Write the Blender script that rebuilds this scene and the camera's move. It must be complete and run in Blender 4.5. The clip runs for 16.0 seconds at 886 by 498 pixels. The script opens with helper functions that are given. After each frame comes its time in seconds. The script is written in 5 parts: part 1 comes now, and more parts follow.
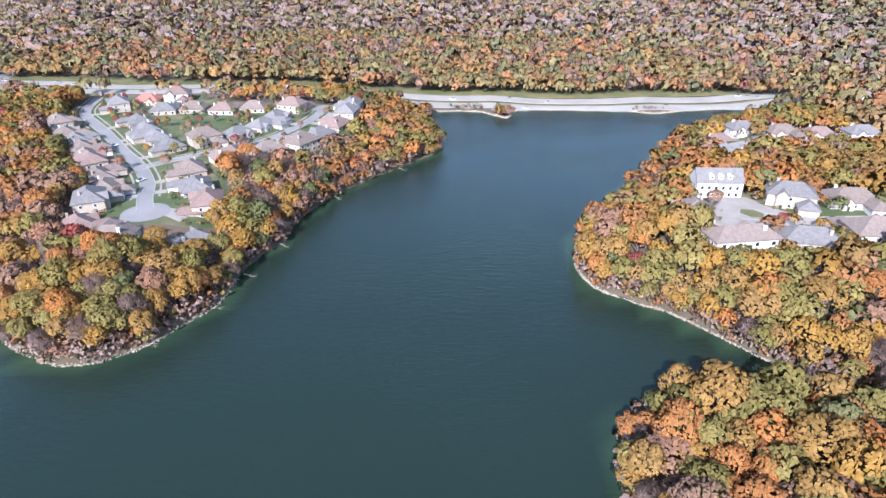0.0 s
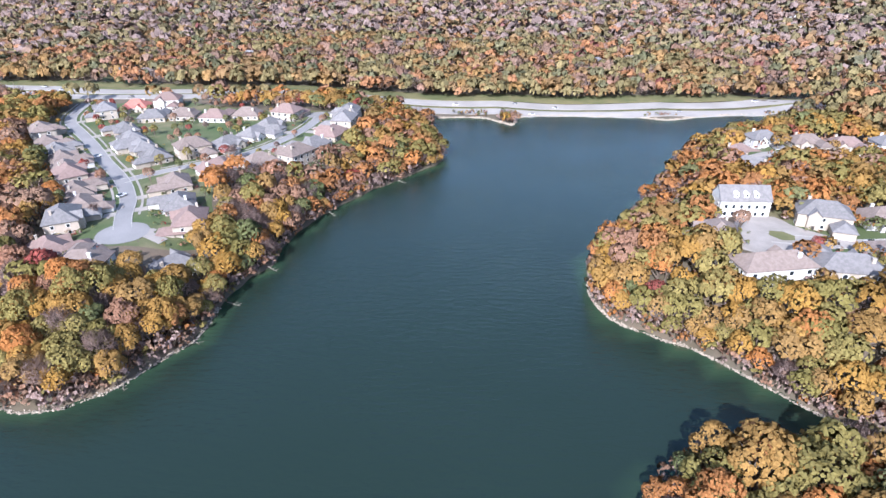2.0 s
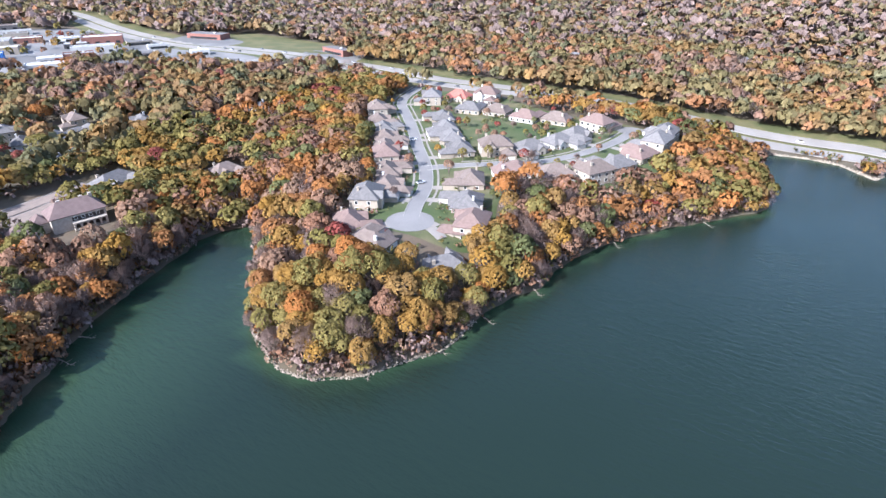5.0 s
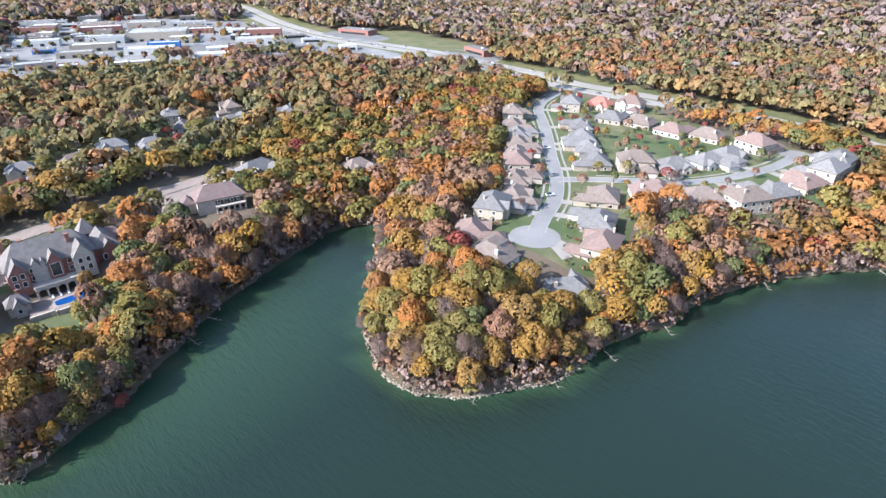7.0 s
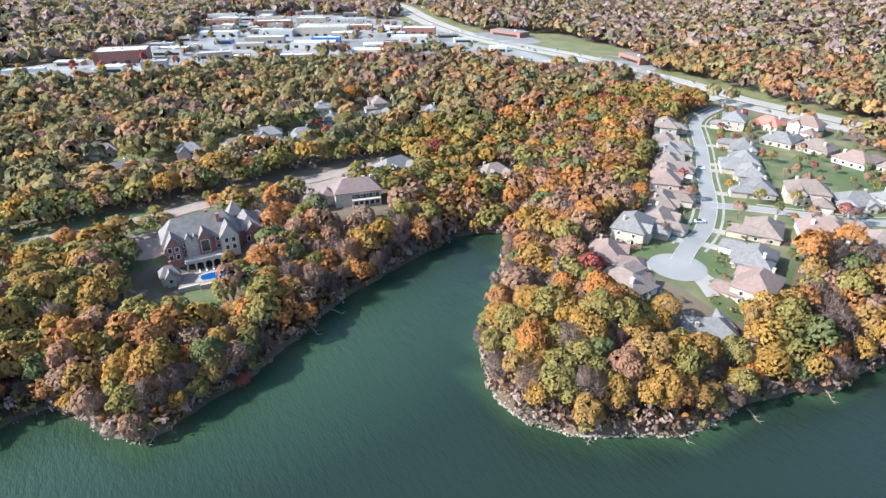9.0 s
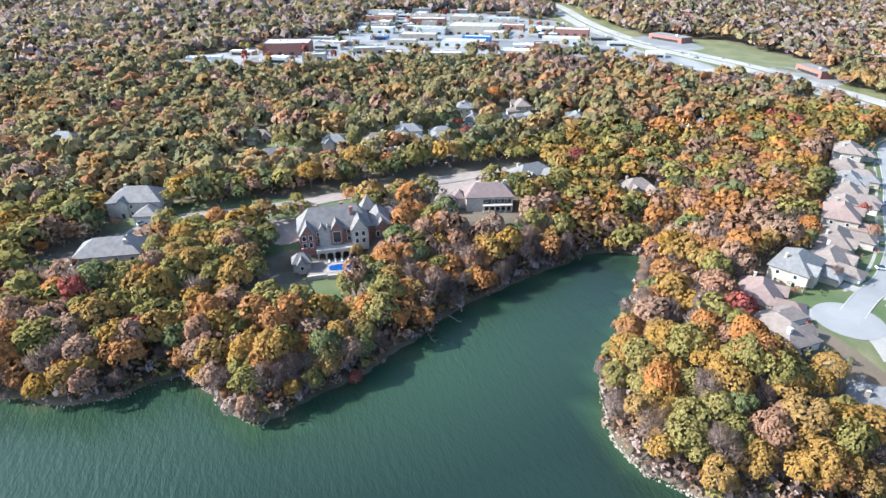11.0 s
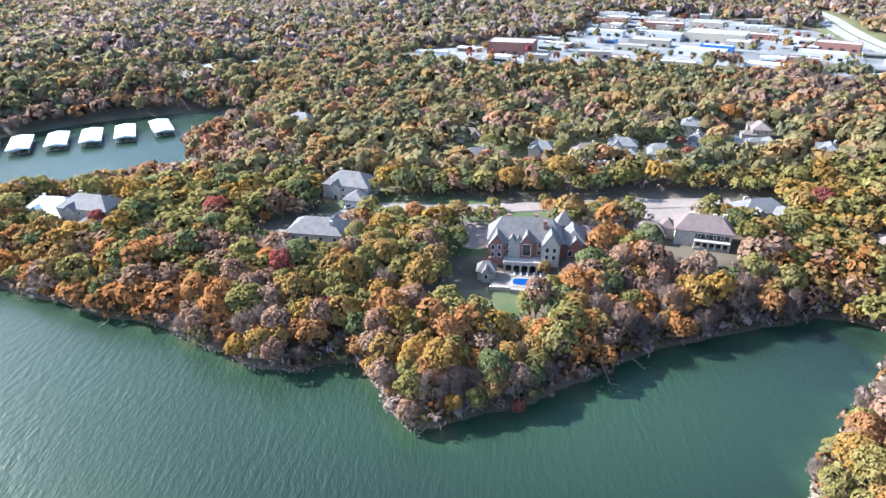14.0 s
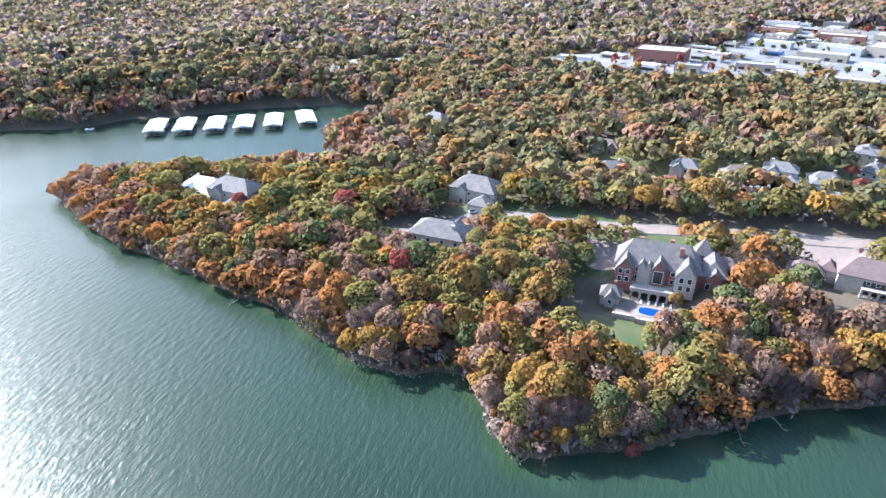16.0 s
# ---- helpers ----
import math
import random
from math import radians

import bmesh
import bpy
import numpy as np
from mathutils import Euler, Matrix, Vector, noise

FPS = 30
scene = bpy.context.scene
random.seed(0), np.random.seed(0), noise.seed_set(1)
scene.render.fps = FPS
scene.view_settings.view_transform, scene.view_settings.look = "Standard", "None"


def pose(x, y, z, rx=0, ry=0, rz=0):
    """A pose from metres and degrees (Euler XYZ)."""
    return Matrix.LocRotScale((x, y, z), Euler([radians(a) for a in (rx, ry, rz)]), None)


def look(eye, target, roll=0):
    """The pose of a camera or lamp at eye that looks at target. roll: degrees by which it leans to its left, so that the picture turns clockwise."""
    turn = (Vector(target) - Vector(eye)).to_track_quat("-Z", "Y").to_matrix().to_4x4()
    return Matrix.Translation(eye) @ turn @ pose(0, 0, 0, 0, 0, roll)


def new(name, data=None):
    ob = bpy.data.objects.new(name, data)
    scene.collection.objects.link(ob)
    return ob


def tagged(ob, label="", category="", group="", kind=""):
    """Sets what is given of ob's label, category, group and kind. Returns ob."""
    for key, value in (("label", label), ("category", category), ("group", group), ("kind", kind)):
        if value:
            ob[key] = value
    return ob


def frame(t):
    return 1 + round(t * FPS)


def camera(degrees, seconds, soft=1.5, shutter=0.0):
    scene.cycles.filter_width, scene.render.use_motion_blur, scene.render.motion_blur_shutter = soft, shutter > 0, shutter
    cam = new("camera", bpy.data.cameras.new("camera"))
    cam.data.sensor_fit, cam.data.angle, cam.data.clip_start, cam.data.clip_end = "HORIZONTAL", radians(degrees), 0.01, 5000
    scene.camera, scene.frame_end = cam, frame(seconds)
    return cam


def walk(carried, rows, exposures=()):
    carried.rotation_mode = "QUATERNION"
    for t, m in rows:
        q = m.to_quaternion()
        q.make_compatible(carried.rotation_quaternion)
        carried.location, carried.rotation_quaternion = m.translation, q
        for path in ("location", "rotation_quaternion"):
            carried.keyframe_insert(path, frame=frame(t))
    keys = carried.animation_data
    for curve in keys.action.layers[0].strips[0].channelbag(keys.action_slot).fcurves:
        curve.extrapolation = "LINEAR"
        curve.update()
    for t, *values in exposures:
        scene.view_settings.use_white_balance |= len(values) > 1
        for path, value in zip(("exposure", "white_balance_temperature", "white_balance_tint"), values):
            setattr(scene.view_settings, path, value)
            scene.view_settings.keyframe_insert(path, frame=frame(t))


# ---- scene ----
cam = camera(73.5, 16.0, soft=1.5)
ROWS = [
    (0.0, 0.00, 0.00, 125.56, 0.34, -27.72, 0.35),
    (0.5, 0.30, 5.63, 125.38, 0.27, -27.74, 0.40),
    (1.0, 0.57, 11.52, 125.17, 0.26, -27.75, 0.42),
    (1.5, 0.68, 17.57, 124.94, 0.22, -27.76, 0.45),
    (2.0, 0.60, 23.64, 124.89, 0.66, -27.78, 0.43),
    (2.5, 0.19, 29.51, 124.76, 1.90, -27.78, 0.38),
    (3.0, -0.69, 34.88, 124.93, 6.76, -27.79, 0.28),
    (3.5, -1.96, 39.74, 124.88, 13.04, -27.77, 0.10),
    (4.0, -3.40, 44.24, 124.60, 19.39, -27.72, 0.00),
    (4.5, -4.86, 47.92, 124.36, 25.51, -27.65, -0.03),
    (7.0, -14.27, 60.55, 124.95, 43.45, -27.74, 0.01),
    (7.5, -16.13, 62.48, 125.03, 46.91, -27.76, 0.01),
    (8.0, -17.97, 64.09, 124.92, 50.40, -27.72, 0.01),
    (8.5, -19.87, 65.61, 124.87, 53.83, -27.68, 0.04),
    (9.0, -21.81, 67.10, 124.62, 57.31, -27.64, 0.02),
    (11.5, -32.27, 73.20, 124.54, 74.57, -27.72, 0.28),
    (12.0, -34.47, 74.10, 124.67, 78.02, -27.74, 0.33),
    (12.5, -36.83, 74.76, 124.87, 81.50, -27.74, 0.34),
    (13.0, -39.18, 75.20, 124.88, 84.97, -27.73, 0.37),
    (13.5, -41.29, 75.37, 124.92, 88.36, -27.70, 0.37),
    (14.0, -43.16, 75.27, 125.42, 91.73, -27.75, 0.35),
    (14.5, -45.08, 74.90, 125.62, 95.10, -27.73, 0.28),
    (15.0, -47.17, 74.32, 125.54, 98.42, -27.68, 0.30),
    (15.5, -49.24, 73.75, 125.39, 101.79, -27.61, 0.25),
    (16.0, -51.23, 73.33, 125.29, 104.67, -27.58, 0.22),
]
walk(cam, [(t, pose(x, y, z, 90 + pitch, roll, yaw)) for t, x, y, z, yaw, pitch, roll in ROWS],
     [(0.0, 1.10, 5540, 15), (5.0, 1.18, 5620, 13), (9.0, 1.30, 5800, 5), (12.5, 1.56, 5460, 2), (16.0, 1.62, 5480, 9)])

# ---- sky, sun and exposure ----
SUN_YAW, SUN_UP = 161.0, 35.0
world = bpy.data.worlds.new("world")
scene.world = world
world.use_nodes = True
wn = world.node_tree.nodes
sky = wn.new("ShaderNodeTexSky")
sky.sky_type = "NISHITA"
sky.sun_disc = False
sky.sun_elevation = radians(SUN_UP)
sky.sun_rotation = radians(-SUN_YAW)
sky.air_density, sky.dust_density = 1.0, 1.5
wn["Background"].inputs["Strength"].default_value = 0.15
world.node_tree.links.new(sky.outputs[0], wn["Background"].inputs["Color"])
sun_data = bpy.data.lights.new("sun", "SUN")
sun_data.energy, sun_data.angle, sun_data.color = 4.8, radians(0.5), (1.0, 0.95, 0.88)
sun = new("sun", sun_data)
_s = Vector((-math.sin(radians(SUN_YAW)) * math.cos(radians(SUN_UP)), math.cos(radians(SUN_YAW)) * math.cos(radians(SUN_UP)), math.sin(radians(SUN_UP))))
sun.matrix_world = look(_s * 500, (0, 0, 0))

rng = np.random.default_rng(7)


# ---- materials ----
def mat(name, c1, c2=None, rough=0.8, scale=0.5, bump=0.0, bscale=8.0, metal=0.0, c3=None, spec=0.4, island=0.0, objrand=0.0):
    """A surface with two scales of colour noise, optional relief and variation from piece to piece."""
    m = bpy.data.materials.new(name)
    m.use_nodes = True
    n, l = m.node_tree.nodes, m.node_tree.links
    b = n["Principled BSDF"]
    b.inputs["Roughness"].default_value = rough
    b.inputs["Metallic"].default_value = metal
    b.inputs["Specular IOR Level"].default_value = spec
    tc = n.new("ShaderNodeTexCoord")
    big = n.new("ShaderNodeTexNoise")
    big.inputs["Scale"].default_value = scale
    big.inputs["Detail"].default_value = 5
    l.new(tc.outputs["Object"], big.inputs["Vector"])
    ramp = n.new("ShaderNodeValToRGB")
    ramp.color_ramp.elements[0].position, ramp.color_ramp.elements[1].position = 0.36, 0.64
    c2 = c2 or tuple(v * 0.75 for v in c1)
    ramp.color_ramp.elements[0].color, ramp.color_ramp.elements[1].color = (*c1, 1), (*c2, 1)
    if c3:
        e = ramp.color_ramp.elements.new(0.52)
        e.color = (*c3, 1)
    l.new(big.outputs["Fac"], ramp.inputs["Fac"])
    fine = n.new("ShaderNodeTexNoise")
    fine.inputs["Scale"].default_value = bscale
    fine.inputs["Detail"].default_value = 3
    l.new(tc.outputs["Object"], fine.inputs["Vector"])
    grain = n.new("ShaderNodeMapRange")
    grain.inputs[3].default_value, grain.inputs[4].default_value = 0.8, 1.2
    l.new(fine.outputs["Fac"], grain.inputs[0])
    val = grain.outputs[0]
    for amount, node, out in ((island, "ShaderNodeNewGeometry", "Random Per Island"), (objrand, "ShaderNodeObjectInfo", "Random")):
        if amount:
            r = n.new(node)
            mr = n.new("ShaderNodeMapRange")
            mr.inputs[3].default_value, mr.inputs[4].default_value = 1 - amount, 1 + amount
            l.new(r.outputs[out], mr.inputs[0])
            mu = n.new("ShaderNodeMath")
            mu.operation = "MULTIPLY"
            l.new(val, mu.inputs[0])
            l.new(mr.outputs[0], mu.inputs[1])
            val = mu.outputs[0]
    mul = n.new("ShaderNodeVectorMath")
    mul.operation = "SCALE"
    l.new(ramp.outputs["Color"], mul.inputs[0])
    l.new(val, mul.inputs["Scale"])
    l.new(mul.outputs[0], b.inputs["Base Color"])
    if bump:
        bp = n.new("ShaderNodeBump")
        bp.inputs["Strength"].default_value = bump
        bp.inputs["Distance"].default_value = 0.1
        l.new(fine.outputs["Fac"], bp.inputs["Height"])
        l.new(bp.outputs[0], b.inputs["Normal"])
    return m


def leaf_mat(name, a=None, b_=None, spread=0.18):
    """Foliage: colour a to b from tree to tree (or the mesh's own tint), lighter and darker from clump to clump, partly translucent."""
    m = bpy.data.materials.new(name)
    m.use_nodes = True
    n, l = m.node_tree.nodes, m.node_tree.links
    n.remove(n["Principled BSDF"])
    geo = n.new("ShaderNodeNewGeometry")
    mr = n.new("ShaderNodeMapRange")
    mr.inputs[3].default_value, mr.inputs[4].default_value = 1 - spread, 1 + spread
    l.new(geo.outputs["Random Per Island"], mr.inputs[0])
    if a:
        oi = n.new("ShaderNodeObjectInfo")
        ra = n.new("ShaderNodeValToRGB")
        ra.color_ramp.elements[0].color, ra.color_ramp.elements[1].color = (*a, 1), (*b_, 1)
        l.new(oi.outputs["Random"], ra.inputs[0])
        col = ra.outputs[0]
    else:
        at = n.new("ShaderNodeAttribute")
        at.attribute_name = "tint"
        col = at.outputs["Color"]
    tc = n.new("ShaderNodeTexCoord")
    nz = n.new("ShaderNodeTexNoise")
    nz.inputs["Scale"].default_value, nz.inputs["Detail"].default_value = (13.0 if a else 2.6), 2
    l.new(tc.outputs["Object"], nz.inputs["Vector"])
    mn = n.new("ShaderNodeMapRange")
    mn.inputs[1].default_value, mn.inputs[2].default_value = 0.3, 0.7
    mn.inputs[3].default_value, mn.inputs[4].default_value = 0.78, 1.2
    l.new(nz.outputs["Fac"], mn.inputs[0])
    mm = n.new("ShaderNodeMath")
    mm.operation = "MULTIPLY"
    l.new(mr.outputs[0], mm.inputs[0])
    l.new(mn.outputs[0], mm.inputs[1])
    sc = n.new("ShaderNodeVectorMath")
    sc.operation = "SCALE"
    l.new(col, sc.inputs[0])
    l.new(mm.outputs[0], sc.inputs["Scale"])
    bp = n.new("ShaderNodeBump")
    bp.inputs["Strength"].default_value, bp.inputs["Distance"].default_value = 0.9, (0.06 if a else 0.3)
    l.new(nz.outputs["Fac"], bp.inputs["Height"])
    pf = n.new("ShaderNodeAttribute")
    pf.attribute_name = "puff"
    vt = n.new("ShaderNodeVectorTransform")
    vt.vector_type, vt.convert_from, vt.convert_to = "NORMAL", "OBJECT", "WORLD"
    l.new(pf.outputs["Vector"], vt.inputs[0])
    l.new(vt.outputs[0], bp.inputs["Normal"])
    d, t, mx = n.new("ShaderNodeBsdfDiffuse"), n.new("ShaderNodeBsdfTranslucent"), n.new("ShaderNodeMixShader")
    mx.inputs[0].default_value = 0.42
    l.new(sc.outputs[0], d.inputs["Color"])
    l.new(sc.outputs[0], t.inputs["Color"])
    l.new(bp.outputs[0], d.inputs["Normal"])
    l.new(vt.outputs[0], t.inputs["Normal"])
    l.new(d.outputs[0], mx.inputs[1])
    l.new(t.outputs[0], mx.inputs[2])
    l.new(mx.outputs[0], n["Material Output"].inputs["Surface"])
    return m


def water_mat():
    m = bpy.data.materials.new("lake_water")
    m.use_nodes = True
    n, l = m.node_tree.nodes, m.node_tree.links
    b = n["Principled BSDF"]
    b.inputs["Roughness"].default_value = 0.25
    b.inputs["IOR"].default_value = 1.33
    tc = n.new("ShaderNodeTexCoord")
    mp = n.new("ShaderNodeMapping")
    mp.inputs["Rotation"].default_value = (0, 0, radians(28))
    mp.inputs["Scale"].default_value = (0.35, 1.0, 1.0)
    l.new(tc.outputs["Object"], mp.inputs[0])
    w1, w2, w3 = (n.new("ShaderNodeTexNoise") for _ in range(3))
    for w, s, dd in ((w1, 0.55, 3), (w2, 1.6, 3)):
        w.inputs["Scale"].default_value, w.inputs["Detail"].default_value = s, dd
        l.new(mp.outputs[0], w.inputs["Vector"])
    w3.inputs["Scale"].default_value, w3.inputs["Detail"].default_value = 0.012, 3
    l.new(tc.outputs["Object"], w3.inputs["Vector"])
    add = n.new("ShaderNodeMath")
    add.operation = "MULTIPLY_ADD"
    add.inputs[1].default_value = 0.45
    l.new(w2.outputs["Fac"], add.inputs[0])
    l.new(w1.outputs["Fac"], add.inputs[2])
    gust = n.new("ShaderNodeMapRange")
    gust.inputs[1].default_value, gust.inputs[2].default_value = 0.35, 0.65
    gust.inputs[3].default_value, gust.inputs[4].default_value = 0.35, 1.0
    l.new(w3.outputs["Fac"], gust.inputs[0])
    bp = n.new("ShaderNodeBump")
    bp.inputs["Distance"].default_value = 0.4
    l.new(gust.outputs[0], bp.inputs["Strength"])
    l.new(add.outputs[0], bp.inputs["Height"])
    l.new(bp.outputs[0], b.inputs["Normal"])
    at = n.new("ShaderNodeAttribute")
    at.attribute_name = "silt"
    ramp = n.new("ShaderNodeValToRGB")
    ramp.color_ramp.elements[0].color = (0.0125, 0.023, 0.017, 1)
    ramp.color_ramp.elements[1].color = (0.085, 0.070, 0.042, 1)
    e = ramp.color_ramp.elements.new(0.45)
    e.color = (0.027, 0.051, 0.028, 1)
    l.new(at.outputs["Fac"], ramp.inputs[0])
    l.new(ramp.outputs[0], b.inputs["Base Color"])
    return m


M = dict(
    ground=mat("leaf_litter", (0.13, 0.095, 0.065), (0.085, 0.067, 0.043), 0.95, 0.05, 0.6, 1.2, c3=(0.10, 0.085, 0.06)),
    lawn=mat("mown_grass", (0.055, 0.082, 0.026), (0.145, 0.13, 0.068), 0.9, 0.045, 0.3, 2.0, c3=(0.085, 0.097, 0.04)),
    dry=mat("dry_grass", (0.145, 0.13, 0.058), (0.085, 0.095, 0.036), 0.95, 0.06, 0.3, 2.0),
    street=mat("grey_street", (0.235, 0.222, 0.215), (0.195, 0.185, 0.18), 0.85, 0.06, 0.1, 3.0),
    concrete=mat("pale_concrete", (0.30, 0.268, 0.24), (0.245, 0.22, 0.197), 0.85, 0.15, 0.1, 3.0),
    highway=mat("highway_concrete", (0.30, 0.275, 0.25), (0.25, 0.23, 0.21), 0.85, 0.05, 0.1, 2.0),
    kerb=mat("kerb_concrete", (0.36, 0.34, 0.31), (0.29, 0.275, 0.25), 0.85, 0.5, 0.1, 6.0),
    paver=mat("brick_paving", (0.26, 0.205, 0.175), (0.22, 0.175, 0.15), 0.85, 0.3, 0.2, 6.0),
    rock=mat("limestone_riprap", (0.36, 0.30, 0.24), (0.25, 0.21, 0.165), 0.9, 0.6, 0.5, 4.0, island=0.3),
    mud=mat("shore_mud", (0.33, 0.26, 0.18), (0.22, 0.18, 0.12), 0.9, 0.4, 0.3, 3.0),
    bark=mat("bark", (0.14, 0.11, 0.085), (0.09, 0.07, 0.055), 0.95, 1.5, 0.5, 12.0),
    tan_roof=mat("tan_shingles", (0.195, 0.152, 0.132), (0.15, 0.117, 0.10), 0.9, 0.8, 0.4, 7.0, objrand=0.12),
    pink_roof=mat("pinkish_shingles", (0.205, 0.142, 0.124), (0.165, 0.115, 0.10), 0.9, 0.8, 0.4, 7.0, objrand=0.1),
    grey_roof=mat("grey_shingles", (0.18, 0.168, 0.165), (0.135, 0.127, 0.125), 0.9, 0.8, 0.4, 7.0, objrand=0.12),
    red_roof=mat("red_tiles", (0.42, 0.15, 0.12), (0.33, 0.12, 0.09), 0.9, 0.8, 0.4, 7.0),
    slate=mat("slate_roof", (0.185, 0.163, 0.155), (0.135, 0.118, 0.113), 0.8, 0.5, 0.4, 5.0),
    mauve=mat("mauve_tiles", (0.19, 0.133, 0.123), (0.15, 0.105, 0.098), 0.85, 0.5, 0.4, 5.0),
    cream=mat("cream_stucco", (0.40, 0.345, 0.285), (0.34, 0.295, 0.245), 0.85, 0.4, 0.1, 6.0, objrand=0.08),
    white=mat("white_siding", (0.56, 0.54, 0.51), (0.50, 0.48, 0.46), 0.7, 0.4, 0.1, 6.0),
    beige=mat("beige_siding", (0.38, 0.32, 0.26), (0.33, 0.28, 0.23), 0.85, 0.4, 0.1, 6.0, objrand=0.1),
    brick=mat("red_brick", (0.27, 0.125, 0.10), (0.21, 0.10, 0.08), 0.9, 0.8, 0.3, 9.0),
    stone=mat("pale_stone", (0.46, 0.40, 0.34), (0.37, 0.32, 0.275), 0.9, 0.8, 0.4, 5.0),
    trim=mat("white_trim", (0.80, 0.79, 0.77), (0.74, 0.73, 0.71), 0.6, 1.0),
    glass=mat("window_glass", (0.03, 0.035, 0.04), (0.02, 0.025, 0.03), 0.08, 0.3, spec=0.6),
    door=mat("garage_door_paint", (0.62, 0.58, 0.52), (0.55, 0.52, 0.47), 0.7, 0.5),
    dark=mat("dark_stain_and_shade", (0.05, 0.04, 0.035), (0.035, 0.03, 0.025), 0.7, 0.8),
    metal=mat("white_metal_roof", (0.62, 0.64, 0.60), (0.54, 0.57, 0.54), 0.5, 0.1, objrand=0.05),
    membrane=mat("white_roof_membrane", (0.44, 0.435, 0.43), (0.27, 0.265, 0.265), 0.8, 0.05, objrand=0.45),
    asphalt=mat("parking_asphalt", (0.235, 0.225, 0.22), (0.15, 0.145, 0.14), 0.9, 0.03, 0.1, 1.0),
    pool=mat("pool_water", (0.008, 0.048, 0.18), (0.012, 0.065, 0.23), 0.05, 0.4, 0.1, 2.0),
    timber=mat("weathered_timber", (0.26, 0.22, 0.18), (0.19, 0.16, 0.13), 0.9, 0.8, 0.2, 6.0),
    blue=mat("blue_paint", (0.05, 0.16, 0.42), (0.04, 0.13, 0.36), 0.5, 0.3),
    paint=mat("car_paint", (0.45, 0.45, 0.46), (0.40, 0.40, 0.41), 0.3, 0.3, objrand=0.9),
    tyre=mat("tyre_rubber", (0.03, 0.03, 0.03), None, 0.9),
    water=water_mat(),
    leaf=leaf_mat("woodland_foliage"),
)
SPECIES = dict(
    golden_oak=((0.40, 0.232, 0.06), (0.335, 0.212, 0.086)),
    orange_maple=((0.46, 0.20, 0.066), (0.39, 0.195, 0.085)),
    russet_oak=((0.34, 0.185, 0.12), (0.33, 0.215, 0.15)),
    olive_oak=((0.235, 0.20, 0.068), (0.31, 0.25, 0.092)),
    green_oak=((0.15, 0.165, 0.07), (0.21, 0.205, 0.095)),
    bare_tree=((0.36, 0.265, 0.24), (0.39, 0.28, 0.24)),
    red_maple=((0.34, 0.085, 0.07), (0.30, 0.11, 0.09)),
)


# ---- mesh helpers ----
class Geo:
    """Gathers vertices and faces of one mesh."""
    def __init__(self):
        self.v, self.f, self.k = [], [], []

    def add(self, verts, faces, k=0):
        o = len(self.v)
        self.v += [tuple(p) for p in verts]
        self.f += [tuple(o + i for i in q) for q in faces]
        self.k += [k] * len(faces)
        return self

    def box(self, x0, x1, y0, y1, z0, z1, k=0, inset=0.0):
        """A box, its top drawn in by inset on each side."""
        i = inset
        return self.add([(x0, y0, z0), (x1, y0, z0), (x1, y1, z0), (x0, y1, z0), (x0 + i, y0 + i, z1), (x1 - i, y0 + i, z1), (x1 - i, y1 - i, z1), (x0 + i, y1 - i, z1)],
                        [(3, 2, 1, 0), (4, 5, 6, 7), (0, 1, 5, 4), (1, 2, 6, 5), (2, 3, 7, 6), (3, 0, 4, 7)], k)

    def hip(self, x0, x1, y0, y1, z, rise, over=0.5, hipped=1.0):
        """A hip roof with a fascia; hipped 0 makes it a gable along the longer side."""
        x0, x1, y0, y1 = x0 - over, x1 + over, y0 - over, y1 + over
        w, d = x1 - x0, y1 - y0
        t = 0.28
        if w >= d:
            r = d / 2 * hipped
            top = [(x0 + r, (y0 + y1) / 2, z + t + rise), (x1 - r, (y0 + y1) / 2, z + t + rise)]
            f = [(4, 5, 9, 8), (5, 6, 9), (6, 7, 8, 9), (7, 4, 8)]
        else:
            r = w / 2 * hipped
            top = [((x0 + x1) / 2, y0 + r, z + t + rise), ((x0 + x1) / 2, y1 - r, z + t + rise)]
            f = [(4, 5, 8), (5, 6, 9, 8), (6, 7, 9), (7, 4, 8, 9)]
        base = [(x0, y0, z), (x1, y0, z), (x1, y1, z), (x0, y1, z), (x0, y0, z + t), (x1, y0, z + t), (x1, y1, z + t), (x0, y1, z + t)]
        return self.add(base + top, [(3, 2, 1, 0), (0, 1, 5, 4), (1, 2, 6, 5), (2, 3, 7, 6), (3, 0, 4, 7)] + f)

    def tube(self, pts, radii, sides=6):
        rings = []
        for (p, r) in zip(pts, radii):
            rings.append([(p[0] + r * math.cos(2 * math.pi * i / sides), p[1] + r * math.sin(2 * math.pi * i / sides), p[2]) for i in range(sides)])
        v = [q for ring in rings for q in ring]
        f = [(a * sides + i, a * sides + (i + 1) % sides, (a + 1) * sides + (i + 1) % sides, (a + 1) * sides + i) for a in range(len(pts) - 1) for i in range(sides)]
        f += [tuple(range(sides - 1, -1, -1)), tuple(range((len(pts) - 1) * sides, len(pts) * sides))]
        return self.add(v, f)

    def mesh(self, name, *mats, smooth=False):
        me = bpy.data.meshes.new(name)
        me.from_pydata(self.v, [], self.f)
        for m in mats:
            me.materials.append(m)
        if len(mats) > 1:
            me.polygons.foreach_set("material_index", self.k)
        if smooth:
            me.polygons.foreach_set("use_smooth", [True] * len(self.f))
        me.update()
        return me


